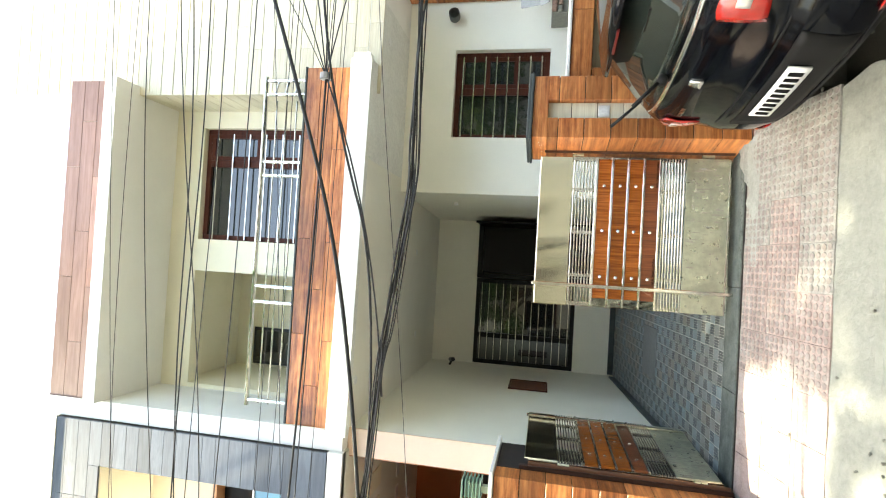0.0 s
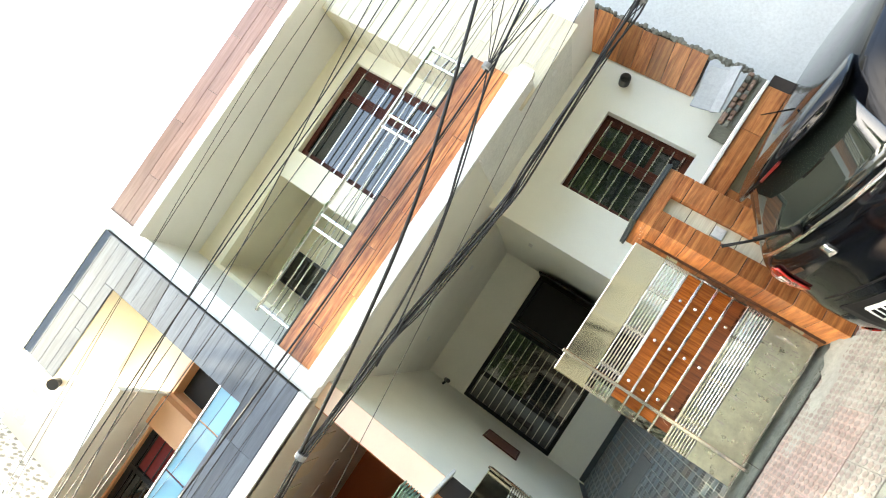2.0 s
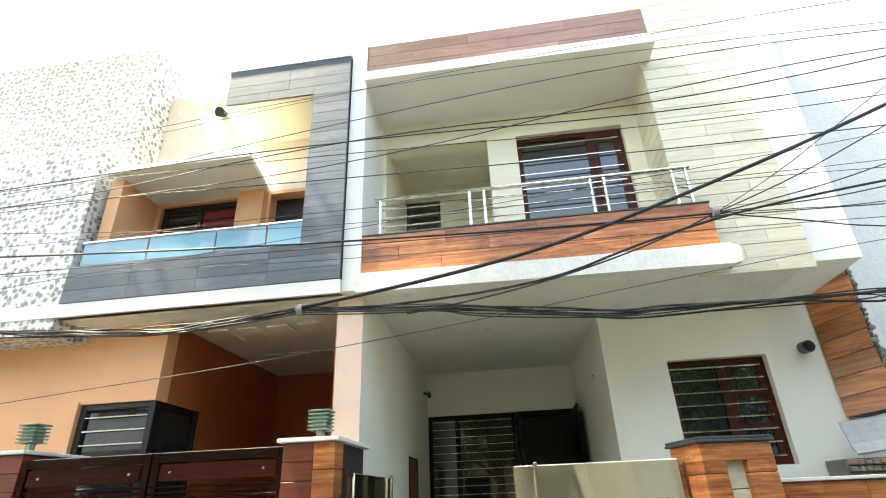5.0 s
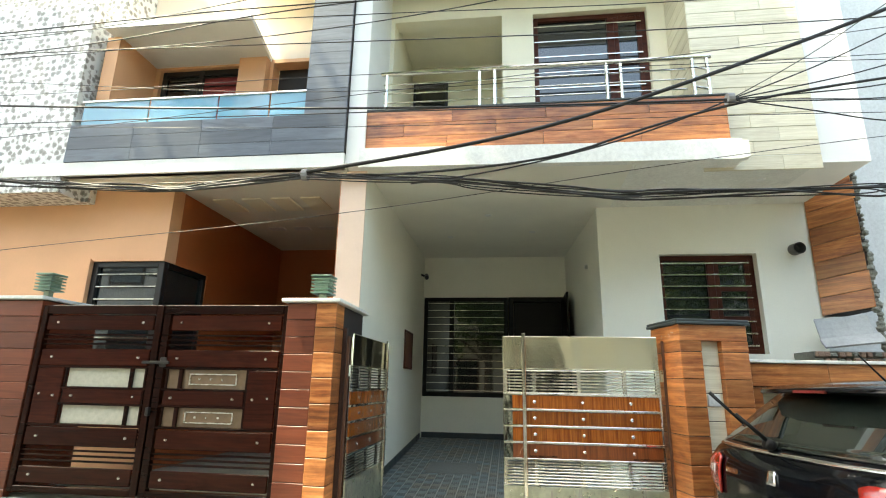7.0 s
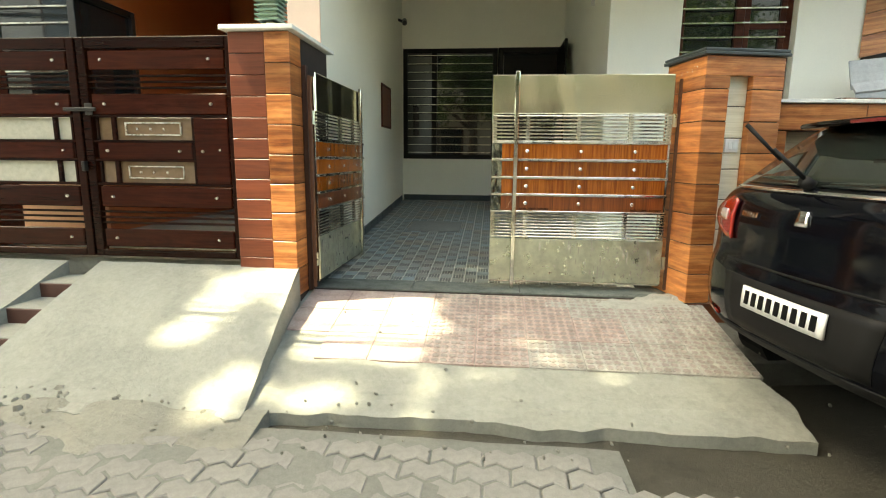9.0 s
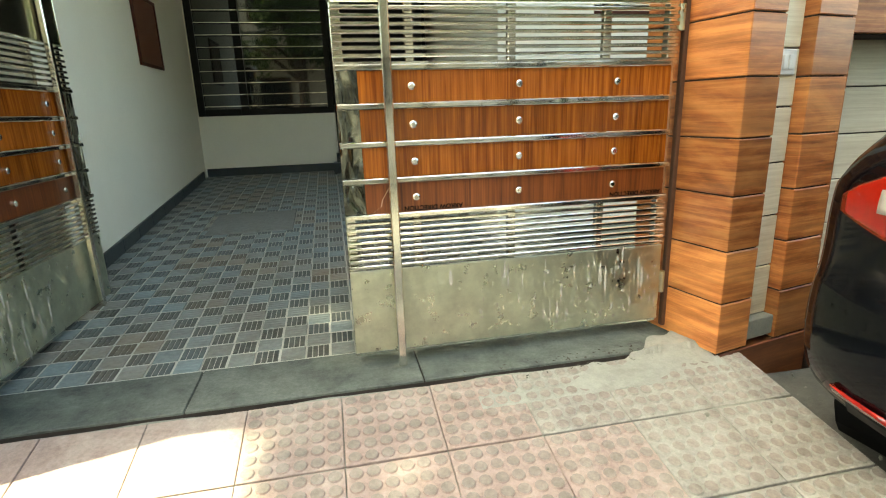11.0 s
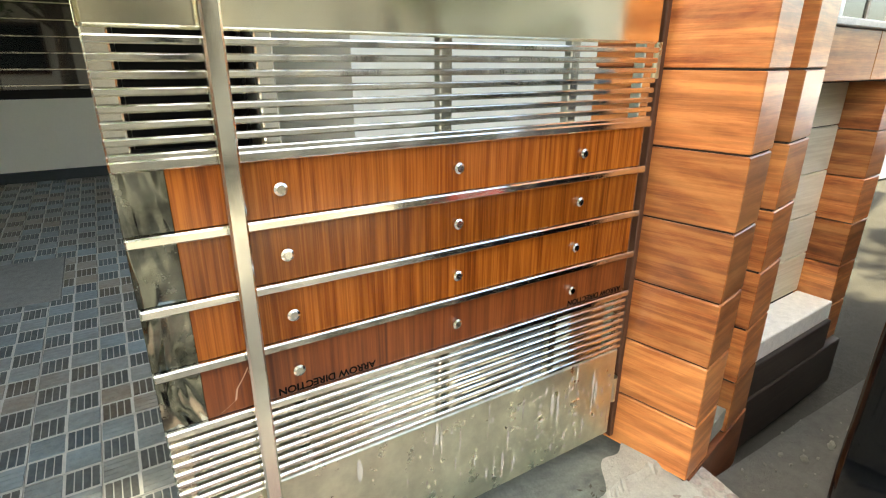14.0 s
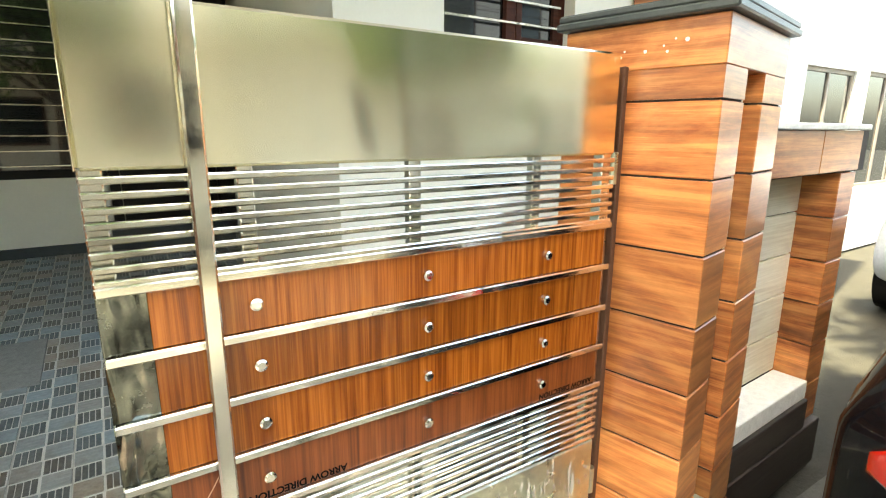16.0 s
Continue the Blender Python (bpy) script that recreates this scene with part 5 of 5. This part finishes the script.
def rear_patch(y0, y1, z0, z1, off, ny=12, nz=6, taper=0.0, thick=0.012, shape=None):
    """A panel that follows the tail, off metres proud of it."""
    bm = bmesh.new()
    g = []
    for j in range(nz + 1):
        z = z0 + (z1 - z0) * j / nz
        row = []
        for i in range(ny + 1):
            k = (i / ny - 0.5) * (1 - taper * j / nz) + 0.5
            y = y0 + (y1 - y0) * k
            if shape:
                lo, hi = shape(abs(y))
                z = lo + (hi - lo) * j / nz
            row.append(bm.verts.new((plan(rear_x(z), y) - off, y * tumble(z), z + off * 0.4)))
        g.append(row)
    for j in range(nz):
        for i in range(ny):
            bm.faces.new((g[j][i], g[j + 1][i], g[j + 1][i + 1], g[j][i + 1]))
    bmesh.ops.recalc_face_normals(bm, faces=bm.faces)
    geo = bmesh.ops.extrude_face_region(bm, geom=bm.faces[:])
    bmesh.ops.translate(bm, verts=[v for v in geo["geom"] if isinstance(v, bmesh.types.BMVert)], vec=(thick, 0, 0))
    bmesh.ops.recalc_face_normals(bm, faces=bm.faces)
    return bm


def side_patch(pts, sgn, off=0.004):
    bm = bmesh.new()
    a = [bm.verts.new((x, sgn * (CW * tumble(z) + off), z)) for x, z in pts]
    b = [bm.verts.new((x, sgn * (CW * tumble(z) - 0.02), z)) for x, z in pts]
    bm.faces.new(a)
    for i in range(len(pts)):
        j = (i + 1) % len(pts)
        bm.faces.new((a[j], a[i], b[i], b[j]))
    bmesh.ops.recalc_face_normals(bm, faces=bm.faces)
    return bm


CARBLACK = plain("black_car_paint", (0.002, 0.0025, 0.004), 0.085, 0.0, 0.0)
CARBLACK.node_tree.nodes["Principled BSDF"].inputs["Specular IOR Level"].default_value = 0.22
CARWHITE = plain("white_car_paint", (0.70, 0.72, 0.74), 0.3, 0.0, 1.0)
TRIM = plain("black_plastic_trim", (0.006, 0.006, 0.006), 0.55)
TRIM.node_tree.nodes["Principled BSDF"].inputs["Specular IOR Level"].default_value = 0.18
CARGLASS = glass_dark("car_glass", (0.012, 0.016, 0.014), 0.02)
RED = plain("red_lamp_glass", (0.30, 0.006, 0.004), 0.12, 0.0, 1.0)
LAMPW = plain("clear_lamp_glass", (0.42, 0.40, 0.37), 0.12, 0.0, 1.0)
TYRE = plain("tyre_rubber", (0.012, 0.012, 0.012), 0.85)


def spoiler():
    """A thin lip over the rear window, drawn in towards its ends."""
    out = [(0.33, -0.30), (0.31, 0.0), (0.33, 0.30), (0.37, 0.48), (0.47, 0.57), (0.66, 0.57), (0.66, -0.57), (0.47, -0.57), (0.37, -0.48)]
    bm = prism(out, "z", 1.408, 1.43)
    for v in bm.verts:
        v.co.z += 0.05 * (v.co.x - 0.25) / 0.4 + (0.012 if v.co.z > 1.42 and v.co.x > 0.4 else 0.0) - 0.03 * (abs(v.co.y) / 0.6) ** 3
    bmesh.ops.bevel(bm, geom=bm.edges[:], offset=0.006, segments=2, affect="EDGES")
    return bm


def lamp_shape(y):
    """Lower and upper edge of a tail lamp: tall at its inner end, rounded off outwards."""
    k = max(0.0, min(1.0, (y - 0.50) / 0.32))
    return 0.835 + 0.075 * k ** 1.5, 1.065 - 0.11 * k ** 2.2 - 0.03 * (1 - k) ** 6


def hatchback(base, yaw, paint_mat, label):
    c = thing("parked_car", base, label, "car", "parked cars", pose(0, 0, 0, 0, 0, yaw))

    def P(name, bm, mat, parent=None, label="", smooth=True):
        return part(name, bm, mat, parent or c, label, world=False, smooth=smooth)

    P("body", car_shell(), paint_mat)
    gl = P("rear_window", rear_patch(-0.70, 0.70, 1.135, 1.395, 0.004, taper=0.10), CARGLASS, None, "dark rear window glass")
    P("spoiler", spoiler(), paint_mat)
    P("brake_light", B((0.306, 0.33, -0.11, 0.11, 1.416, 1.430)), plain("dark_red_strip", (0.12, 0.01, 0.01), 0.3), None, "dark red brake light strip", False)
    P("chrome_strip", rear_patch(-0.72, 0.72, 1.102, 1.117, 0.008, nz=2), CHROME, None, "chrome strip under the rear window")
    P("tailgate_seam", rear_patch(-0.52, 0.52, 0.738, 0.748, 0.004, nz=1), TRIM)
    P("bumper_inset", rear_patch(-0.42, 0.42, 0.42, 0.68, 0.003, taper=-0.1), TRIM)
    P("diffuser", rear_patch(-0.70, 0.70, 0.32, 0.40, 0.006), TRIM)
    plate = P("number_plate", rear_patch(-0.25, 0.25, 0.535, 0.640, 0.022, nz=2), WHITEP, None, "white number plate with dark bars")
    for k in range(9):
        y = 0.205 - 0.051 * k
        P("plate_bar", rear_patch(y - 0.014, y + 0.014, 0.556, 0.620, 0.027, 2, 1, thick=0.004), INK, plate, "", False)
    for s in (1, -1):
        y0, y1 = sorted((s * 0.50, s * 0.82))
        lamp = P("tail_lamp", rear_patch(y0, y1, 0.845, 1.055, 0.016, 14, 8, shape=lamp_shape), RED, None, "red wraparound tail lamp")
        a, b = sorted((s * 0.575, s * 0.70))
        P("reversing_lens", rear_patch(a, b, 0.925, 0.985, 0.020, 8, 3), LAMPW, lamp, "clear white lens")
        a, b = sorted((s * 0.56, s * 0.74))
        P("reflector", rear_patch(a, b, 0.405, 0.43, 0.012, 4, 1), RED, None, "narrow red bumper reflector")
        P("side_window", side_patch([(0.62, 1.10), (1.05, 1.06), (2.62, 1.03), (2.20, 1.36), (1.6, 1.40), (0.95, 1.37)], s), CARGLASS, None, "dark side window glass", False)
        P("window_pillar", side_patch([(1.50, 1.05), (1.60, 1.05), (1.58, 1.39), (1.50, 1.39)], s, 0.008), TRIM, None, "", False)
        for x in (1.25, 2.1):
            P("door_handle", B((x, x + 0.17, s * 0.872 - 0.02, s * 0.872 + 0.02 + 0.006, 0.90, 0.925), bevel=0.006), CHROME, None, "chrome door handle")
        P("door_mirror", B((2.42, 2.56, min(s * 0.84, s * 1.0), max(s * 0.84, s * 1.0), 0.98, 1.10), bevel=0.03, seg=2), TRIM if paint_mat is CARWHITE else paint_mat)
        P("door_seam", side_patch([(1.555, 0.40), (1.563, 0.40), (1.563, 1.04), (1.555, 1.04)], s, 0.003), TRIM, None, "", False)
        for x in (0.78, 3.25):
            bm = bmesh.new()
            cyl(bm, (x, s * 0.66, 0.30), (x, s * 0.878, 0.30), 0.36, n=28)
            P("wheel_arch", bm, TRIM, None, "", False)
            bm = bmesh.new()
            cyl(bm, (x, s * 0.68, 0.30), (x, s * 0.885, 0.30), 0.30, n=28)
            wh = P("wheel", bm, TYRE, None, "", False)
            bm = bmesh.new()
            cyl(bm, (x, s * 0.88, 0.30), (x, s * 0.893, 0.30), 0.20, 0.18, 20)
            P("rim", bm, CHROME, wh, "", False)
    bm = bmesh.new()
    cyl(bm, (0.17, 0.10, 1.13), (0.11, 0.10, 1.16), 0.028)
    P("wiper_hub", bm, TRIM)
    bm = bmesh.new()
    cyl(bm, (0.13, 0.10, 1.16), (0.0, 0.16, 1.30), 0.012, 0.009)
    cyl(bm, (0.03, 0.145, 1.25), (-0.10, 0.22, 1.41), 0.007, 0.010)
    P("wiper_arm", bm, TRIM, None, "raised rear wiper arm")
    bm = bmesh.new()
    cyl(bm, (0.75, 0.0, 1.485), (0.62, 0.0, 1.62), 0.006, 0.003)
    P("aerial", bm, TRIM)
    bdg = rear_patch(-0.035, 0.035, 0.965, 1.03, 0.008, 4, 3, 0.3)
    P("badge", bdg, CHROME, None, "chrome badge shape")
    for k in range(6):
        y = 0.42 - 0.024 * k
        P("letter_bar", rear_patch(y - 0.008, y + 0.008, 0.97, 0.995, 0.006, 1, 1, thick=0.004), CHROME, None, "", False)
    return c


hatchback((-0.10, -1.30, CARZ), 10.5, CARBLACK, "black hatchback parked beside the wall, rear wiper raised")
hatchback((8.2, 0.12, CARZ), 180, CARWHITE, "white hatchback parked farther along the street")

# ---------------------------------------------------------------- across the street (seen in glass and steel)
structure("road_dust", rough_sheet(lambda u, v: (-9 + 8.2 * u, -1.48 - 3.5 * v, ROAD_Z - 0.004 - 0.012 * max(0, u - 0.85) / 0.15), 110, 50, 0.006, 21, 0.02), ROADDUST, "grey dust filling the joints of the street pavers", "road")
structure("road", B((-40, 40, -8.0, -1.5, ROAD_Z - 0.1, ROAD_Z - 0.035)), SOIL, "dirt bed between the street pavers", "road")
OPP = paint("opposite_house_paint", (0.82, 0.75, 0.58), 0.7)
OPP2 = paint("opposite_white_paint", (0.75, 0.73, 0.66), 0.7)


def opposite_house(x0, x1, h, mat, label):
    t = thing("opposite_house", ((x0 + x1) / 2, -9.5, ROAD_Z), label, "house", "houses across the street")
    part("wall", B((x0, x1, -15, -8.6, ROAD_Z, h)), mat, t)
    part("roof", B((x0 - 0.2, x1 + 0.2, -15, -8.2, h, h + 0.2), (x0, x1, -8.6, -8.0, 3.0, 3.2)), OPP2, t)
    for q in range(int((x1 - x0) // 2.6)):
        for z in (0.9, 4.0):
            x = x0 + 0.9 + 2.6 * q
            w = part("window", B((x, x + 1.2, -8.62, -8.55, z, z + 1.3)), FRAMEWOOD, t)
            part("pane", B((x + 0.08, x + 1.12, -8.555, -8.54, z + 0.08, z + 1.22)), WIN, w)


opposite_house(-20, -7.5, 7.4, OPP2, "white two-storey house across the street")
opposite_house(-7.3, 1.0, 6.6, OPP, "cream two-storey house across the street")
opposite_house(1.2, 14, 7.2, OPP2, "white two-storey house across the street")

# ---------------------------------------------------------------- trees
LEAF, nt, b_ = mat_new("leaf", 0.5, 0, 0.4)
gi = nt.nodes.new("ShaderNodeNewGeometry")
nt.links.new(ramp(nt, gi.outputs["Random Per Island"], (0.1, (0.035, 0.075, 0.012)), (0.5, (0.07, 0.13, 0.02)), (0.9, (0.14, 0.20, 0.035))), b_.inputs["Base Color"])
b_.inputs["Transmission Weight"].default_value = 0.0
BARK = concrete("bark", (0.12, 0.085, 0.055), 0.95, 6, 1.0, 0.5)


def tree(base, top, limbs, clumps, label, leaf, per, seed, keep=None):
    """A tapered trunk with limbs and a crown of many separate leaves round clump centres."""
    rnd = random.Random(seed)
    t = thing("street_tree", base, label, "tree", "street trees")
    bm = bmesh.new()
    base, top = Vector(base), Vector(top)
    cyl(bm, base, base.lerp(top, 0.5), 0.22, 0.16, 10)
    cyl(bm, base.lerp(top, 0.5), top, 0.16, 0.09, 10)
    for e in limbs:
        a = base.lerp(top, rnd.uniform(0.55, 0.95))
        m = a.lerp(Vector(e), 0.5) + Vector((0, 0, 0.3))
        cyl(bm, a, m, 0.08, 0.05, 7)
        cyl(bm, m, e, 0.05, 0.02, 7)
    part("trunk", bm, BARK, t)
    verts, faces = [], []
    for c, r in clumps:
        for _ in range(per):
            d = Vector((rnd.gauss(0, 1), rnd.gauss(0, 1), rnd.gauss(0, 0.7)))
            p = Vector(c) + d.normalized() * r * rnd.uniform(0.25, 1.0)
            if keep and not keep(p):
                continue
            q = Euler((rnd.uniform(-1, 1), rnd.uniform(-1, 1), rnd.uniform(0, 6.28))).to_matrix()
            s = leaf * rnd.uniform(0.6, 1.3)
            i = len(verts)
            verts += [p + q @ Vector(v) - base for v in ((-s, 0, 0), (0, -s * 0.42, 0.04), (s, 0, 0), (0, s * 0.42, 0.04))]
            faces.append((i, i + 1, i + 2, i + 3))
    me = bpy.data.meshes.new("crown")
    me.from_pydata([tuple(v) for v in verts], [], faces)
    me.materials.append(LEAF)
    o = new("crown", me)
    o.parent = t
    return t


# sun patches cut through the added crown, on the ground: x, y, half widths
GAPS = ((-2.32, -0.22, 0.50, 0.36), (-1.90, -0.62, 0.22, 0.34), (-2.40, -0.72, 0.26, 0.22), (-2.30, -1.25, 0.24, 0.20), (-1.80, -1.28, 0.10, 0.34),
        (-3.05, -0.62, 0.26, 0.40), (-2.80, -1.36, 0.20, 0.24), (-1.80, -0.16, 0.20, 0.14), (-3.25, -0.22, 0.10, 0.12))


def sun_gap(p):
    """Leaves are dropped from the added crown where sun should reach the ramps."""
    k = (p.z + 0.1) / TO_SUN.z
    g = p - TO_SUN * k
    n = noise.noise(Vector((g.x * 2.2, g.y * 2.2, 4.0))) + 0.5 * noise.noise(Vector((g.x * 6, g.y * 6, 1.0)))
    open_to = min((abs((g.x - x - 0.35 * (g.y - y)) / rx) ** 3 + abs((g.y - y) / ry) ** 3) ** (1 / 3) for x, y, rx, ry in GAPS)
    return open_to + 0.16 * n > 0.98


rt = random.Random(5)
# unseen tree, set along the sun's direction to lay broken shade on the ground
shade = []
for k in range(105):
    gx, gy, z = rt.uniform(-8.5, 5.0), rt.uniform(-2.5, 0.5), rt.uniform(10.5, 13.5)
    shade.append((Vector((gx, gy, 0)) + TO_SUN * (z / TO_SUN.z), rt.uniform(0.7, 1.1)))
tree((-9.0, -6.9, ROAD_Z - 0.05), (-8.4, -6.0, 10.2), [tuple(c) for c, r in shade[:14]], shade, "tall leafy tree out of view, added to shade the road", 0.17, 190, 3, sun_gap)
cr = [((rt.gauss(-2.2, 1.0), rt.gauss(-7.1, 0.5), rt.gauss(3.9, 0.95)), rt.uniform(0.4, 0.7)) for k in range(40)]
tree((-2.2, -7.3, ROAD_Z - 0.05), (-2.1, -7.2, 3.6), [c for c, r in cr[:10]], cr, "leafy green tree across the street", 0.09, 260, 7)

cr = [((rt.gauss(4.2, 1.1), rt.gauss(-7.2, 0.5), rt.gauss(3.6, 0.95)), rt.uniform(0.4, 0.7)) for k in range(40)]
tree((4.2, -7.4, ROAD_Z - 0.05), (4.25, -7.3, 3.4), [c for c, r in cr[:10]], cr, "leafy green tree across the street", 0.09, 220, 9)

# ---------------------------------------------------------------- ramp tiles with round studs
RT = 0.309


def stud_tile(mat):
    bm = B((-RT / 2 + 0.001, RT / 2 - 0.001, -RT / 2 + 0.001, RT / 2 - 0.001, -0.02, 0.0), bevel=0.002)
    for f in bm.faces:
        f.material_index = 0
    n = 6
    for i in range(n):
        for j in range(n):
            x, y = (i + 0.5) / n - 0.5, (j + 0.5) / n - 0.5
            a = [bm.verts.new((x * (RT - 0.01) + 0.0225 * math.cos(t), y * (RT - 0.006) + 0.0215 * math.sin(t), 0.0)) for t in [math.pi / 5 * q for q in range(10)]]
            b = [bm.verts.new((x * (RT - 0.01) + 0.0195 * math.cos(t), y * (RT - 0.006) + 0.0185 * math.sin(t), 0.005)) for t in [math.pi / 5 * q for q in range(10)]]
            bm.faces.new(b).material_index = 1
            for q in range(10):
                bm.faces.new((a[q], a[(q + 1) % 10], b[(q + 1) % 10], b[q]))
    return finish(bm, "paving_tile", [mat, STUDTOP])


st_pink, st_grey = stud_tile(STUD), stud_tile(STUD2)
smooth_me = finish(B((-RT / 2 + 0.001, RT / 2 - 0.001, -RT / 2 + 0.001, RT / 2 - 0.001, -0.02, 0.0), bevel=0.002), "paving_tile", STUD)
rampo = bpy.data.objects["ramp"]
tilt = math.degrees(math.atan2(-RAMP_Z1, RAMP_Y0 - RAMP_Y1))
for i in range(10):
    for j in range(3):
        x, y = -2.55 + 0.31 * i, -0.115 - 0.31 * j
        if x > 0.09 - RT / 2 + 0.04 * j or (i == 0 and j > 1):
            continue
        grey = x > -0.75 + 0.15 * j or (j == 2 and i > 4)
        me = st_grey if grey else (smooth_me if i < 3 else st_pink)
        piece("paving_tile", me, rampo, pose(x, y, ramp_z(y) + rt.uniform(-0.0008, 0.0008), tilt + rt.uniform(-0.12, 0.12), rt.uniform(-0.12, 0.12), 0))

# ---------------------------------------------------------------- street pavers
road = bpy.data.objects["road"]
pv = paver_mesh()
rest, n_near = bmesh.new(), 0
for j in range(28):
    for i in range(60):
        x, y = -7.5 + 0.226 * i + (0.113 if j % 2 else 0), -1.50 - 0.116 * j
        edge = -1.55 + 0.1 * noise.noise(Vector((x * 2, 9, 0))) - (0.25 if x > -0.9 else 0)
        if y > edge or (x > -0.2 and y > -2.2 and rt.random() < 0.5):
            continue
        m = pose(x, y, ROAD_Z + rt.uniform(-0.006, 0.006), rt.uniform(-1.5, 1.5), rt.uniform(-1.5, 1.5), rt.uniform(-2, 2))
        if y > -2.25 and -5.2 < x < 2.2 and n_near < 290:
            piece("paver", pv, road, m)
            n_near += 1
        else:
            a = len(rest.verts)
            rest.from_mesh(pv)
            rest.verts.ensure_lookup_table()
            bmesh.ops.transform(rest, matrix=m, verts=rest.verts[a:])
o = part("far_pavers", rest, PAVER, road)
o["kind"] = "stuff"

# ---------------------------------------------------------------- grit and dry leaves on the ground
bm = bmesh.new()
for k in range(260):
    x, y = rt.uniform(-6.5, 1.6), rt.uniform(-1.75, -0.2)
    if rt.random() < 0.5:
        x, y = rt.gauss(-3.2, 1.2), rt.gauss(-1.5, 0.12)
    if x < -2.6 and y > -1.35:
        continue
    z = max(ramp_z(y) if x > -2.65 else NZ0 + (NZ1 - NZ0) * min(1, max(0, (-0.18 - y) / 1.27)), ROAD_Z) if y > -1.4 else ROAD_Z + 0.005
    s = rt.uniform(0.004, 0.014)
    bmesh.ops.create_icosphere(bm, subdivisions=1, radius=s, matrix=pose(x, y, z + s * 0.2, rt.uniform(0, 90), rt.uniform(0, 90), 0) @ Matrix.Diagonal((1, rt.uniform(0.5, 1), 0.55, 1)))
for k in range(150):
    x, y = rt.uniform(-5.4, -2.75), rt.gauss(-1.42, 0.07)
    s = rt.uniform(0.008, 0.022) if k % 5 else rt.uniform(0.02, 0.042)
    bmesh.ops.create_icosphere(bm, subdivisions=1, radius=s, matrix=pose(x, y, -0.262 + 0.25 * max(0.0, y + 1.42), rt.uniform(0, 90), rt.uniform(0, 90), 0) @ Matrix.Diagonal((1, rt.uniform(0.5, 1), 0.55, 1)))
for k in range(150):
    u, v = rt.random(), rt.random()
    s = rt.uniform(0.004, 0.012) if k % 6 else rt.uniform(0.014, 0.03)
    bmesh.ops.create_icosphere(bm, subdivisions=1, radius=s, matrix=pose(0.16 + 1.7 * u, 0.0 - (0.60 - 0.25 * u) * v, -0.14 - 0.05 * v + s * 0.15, rt.uniform(0, 90), rt.uniform(0, 90), 0) @ Matrix.Diagonal((1, rt.uniform(0.5, 1), 0.5, 1)))
solo("grit", bm, CEMENT2, "loose grit and small stones on the ramps", "gravel", (-2, -1, ROAD_Z), kind="stuff")
# dark leaf litter and crumbs swept against the foot of the closed gate leaf
bm = bmesh.new()
for k in range(110):
    x, y = rt.gauss(-0.42, 0.22), rt.gauss(0.045, 0.035)
    if not -1.1 < x < -0.06:
        continue
    z = (0.0135 if y > 0.05 else ramp_z(y) + 0.004)
    s, t = rt.uniform(0.003, 0.011), rt.uniform(0, 6.28)
    p = [bm.verts.new((x + s * c * math.cos(t) - d * s * math.sin(t), y + s * c * math.sin(t) + d * s * math.cos(t), z + h)) for c, d, h in ((-1, 0, 0.001), (0, -0.45, 0.0), (1, 0, 0.003), (0, 0.45, 0.0))]
    bm.faces.new(p)
solo("leaf_litter", bm, SOIL, "dark dry leaf litter at the foot of the gate", "litter", (-0.42, 0.045, 0.012), kind="stuff")
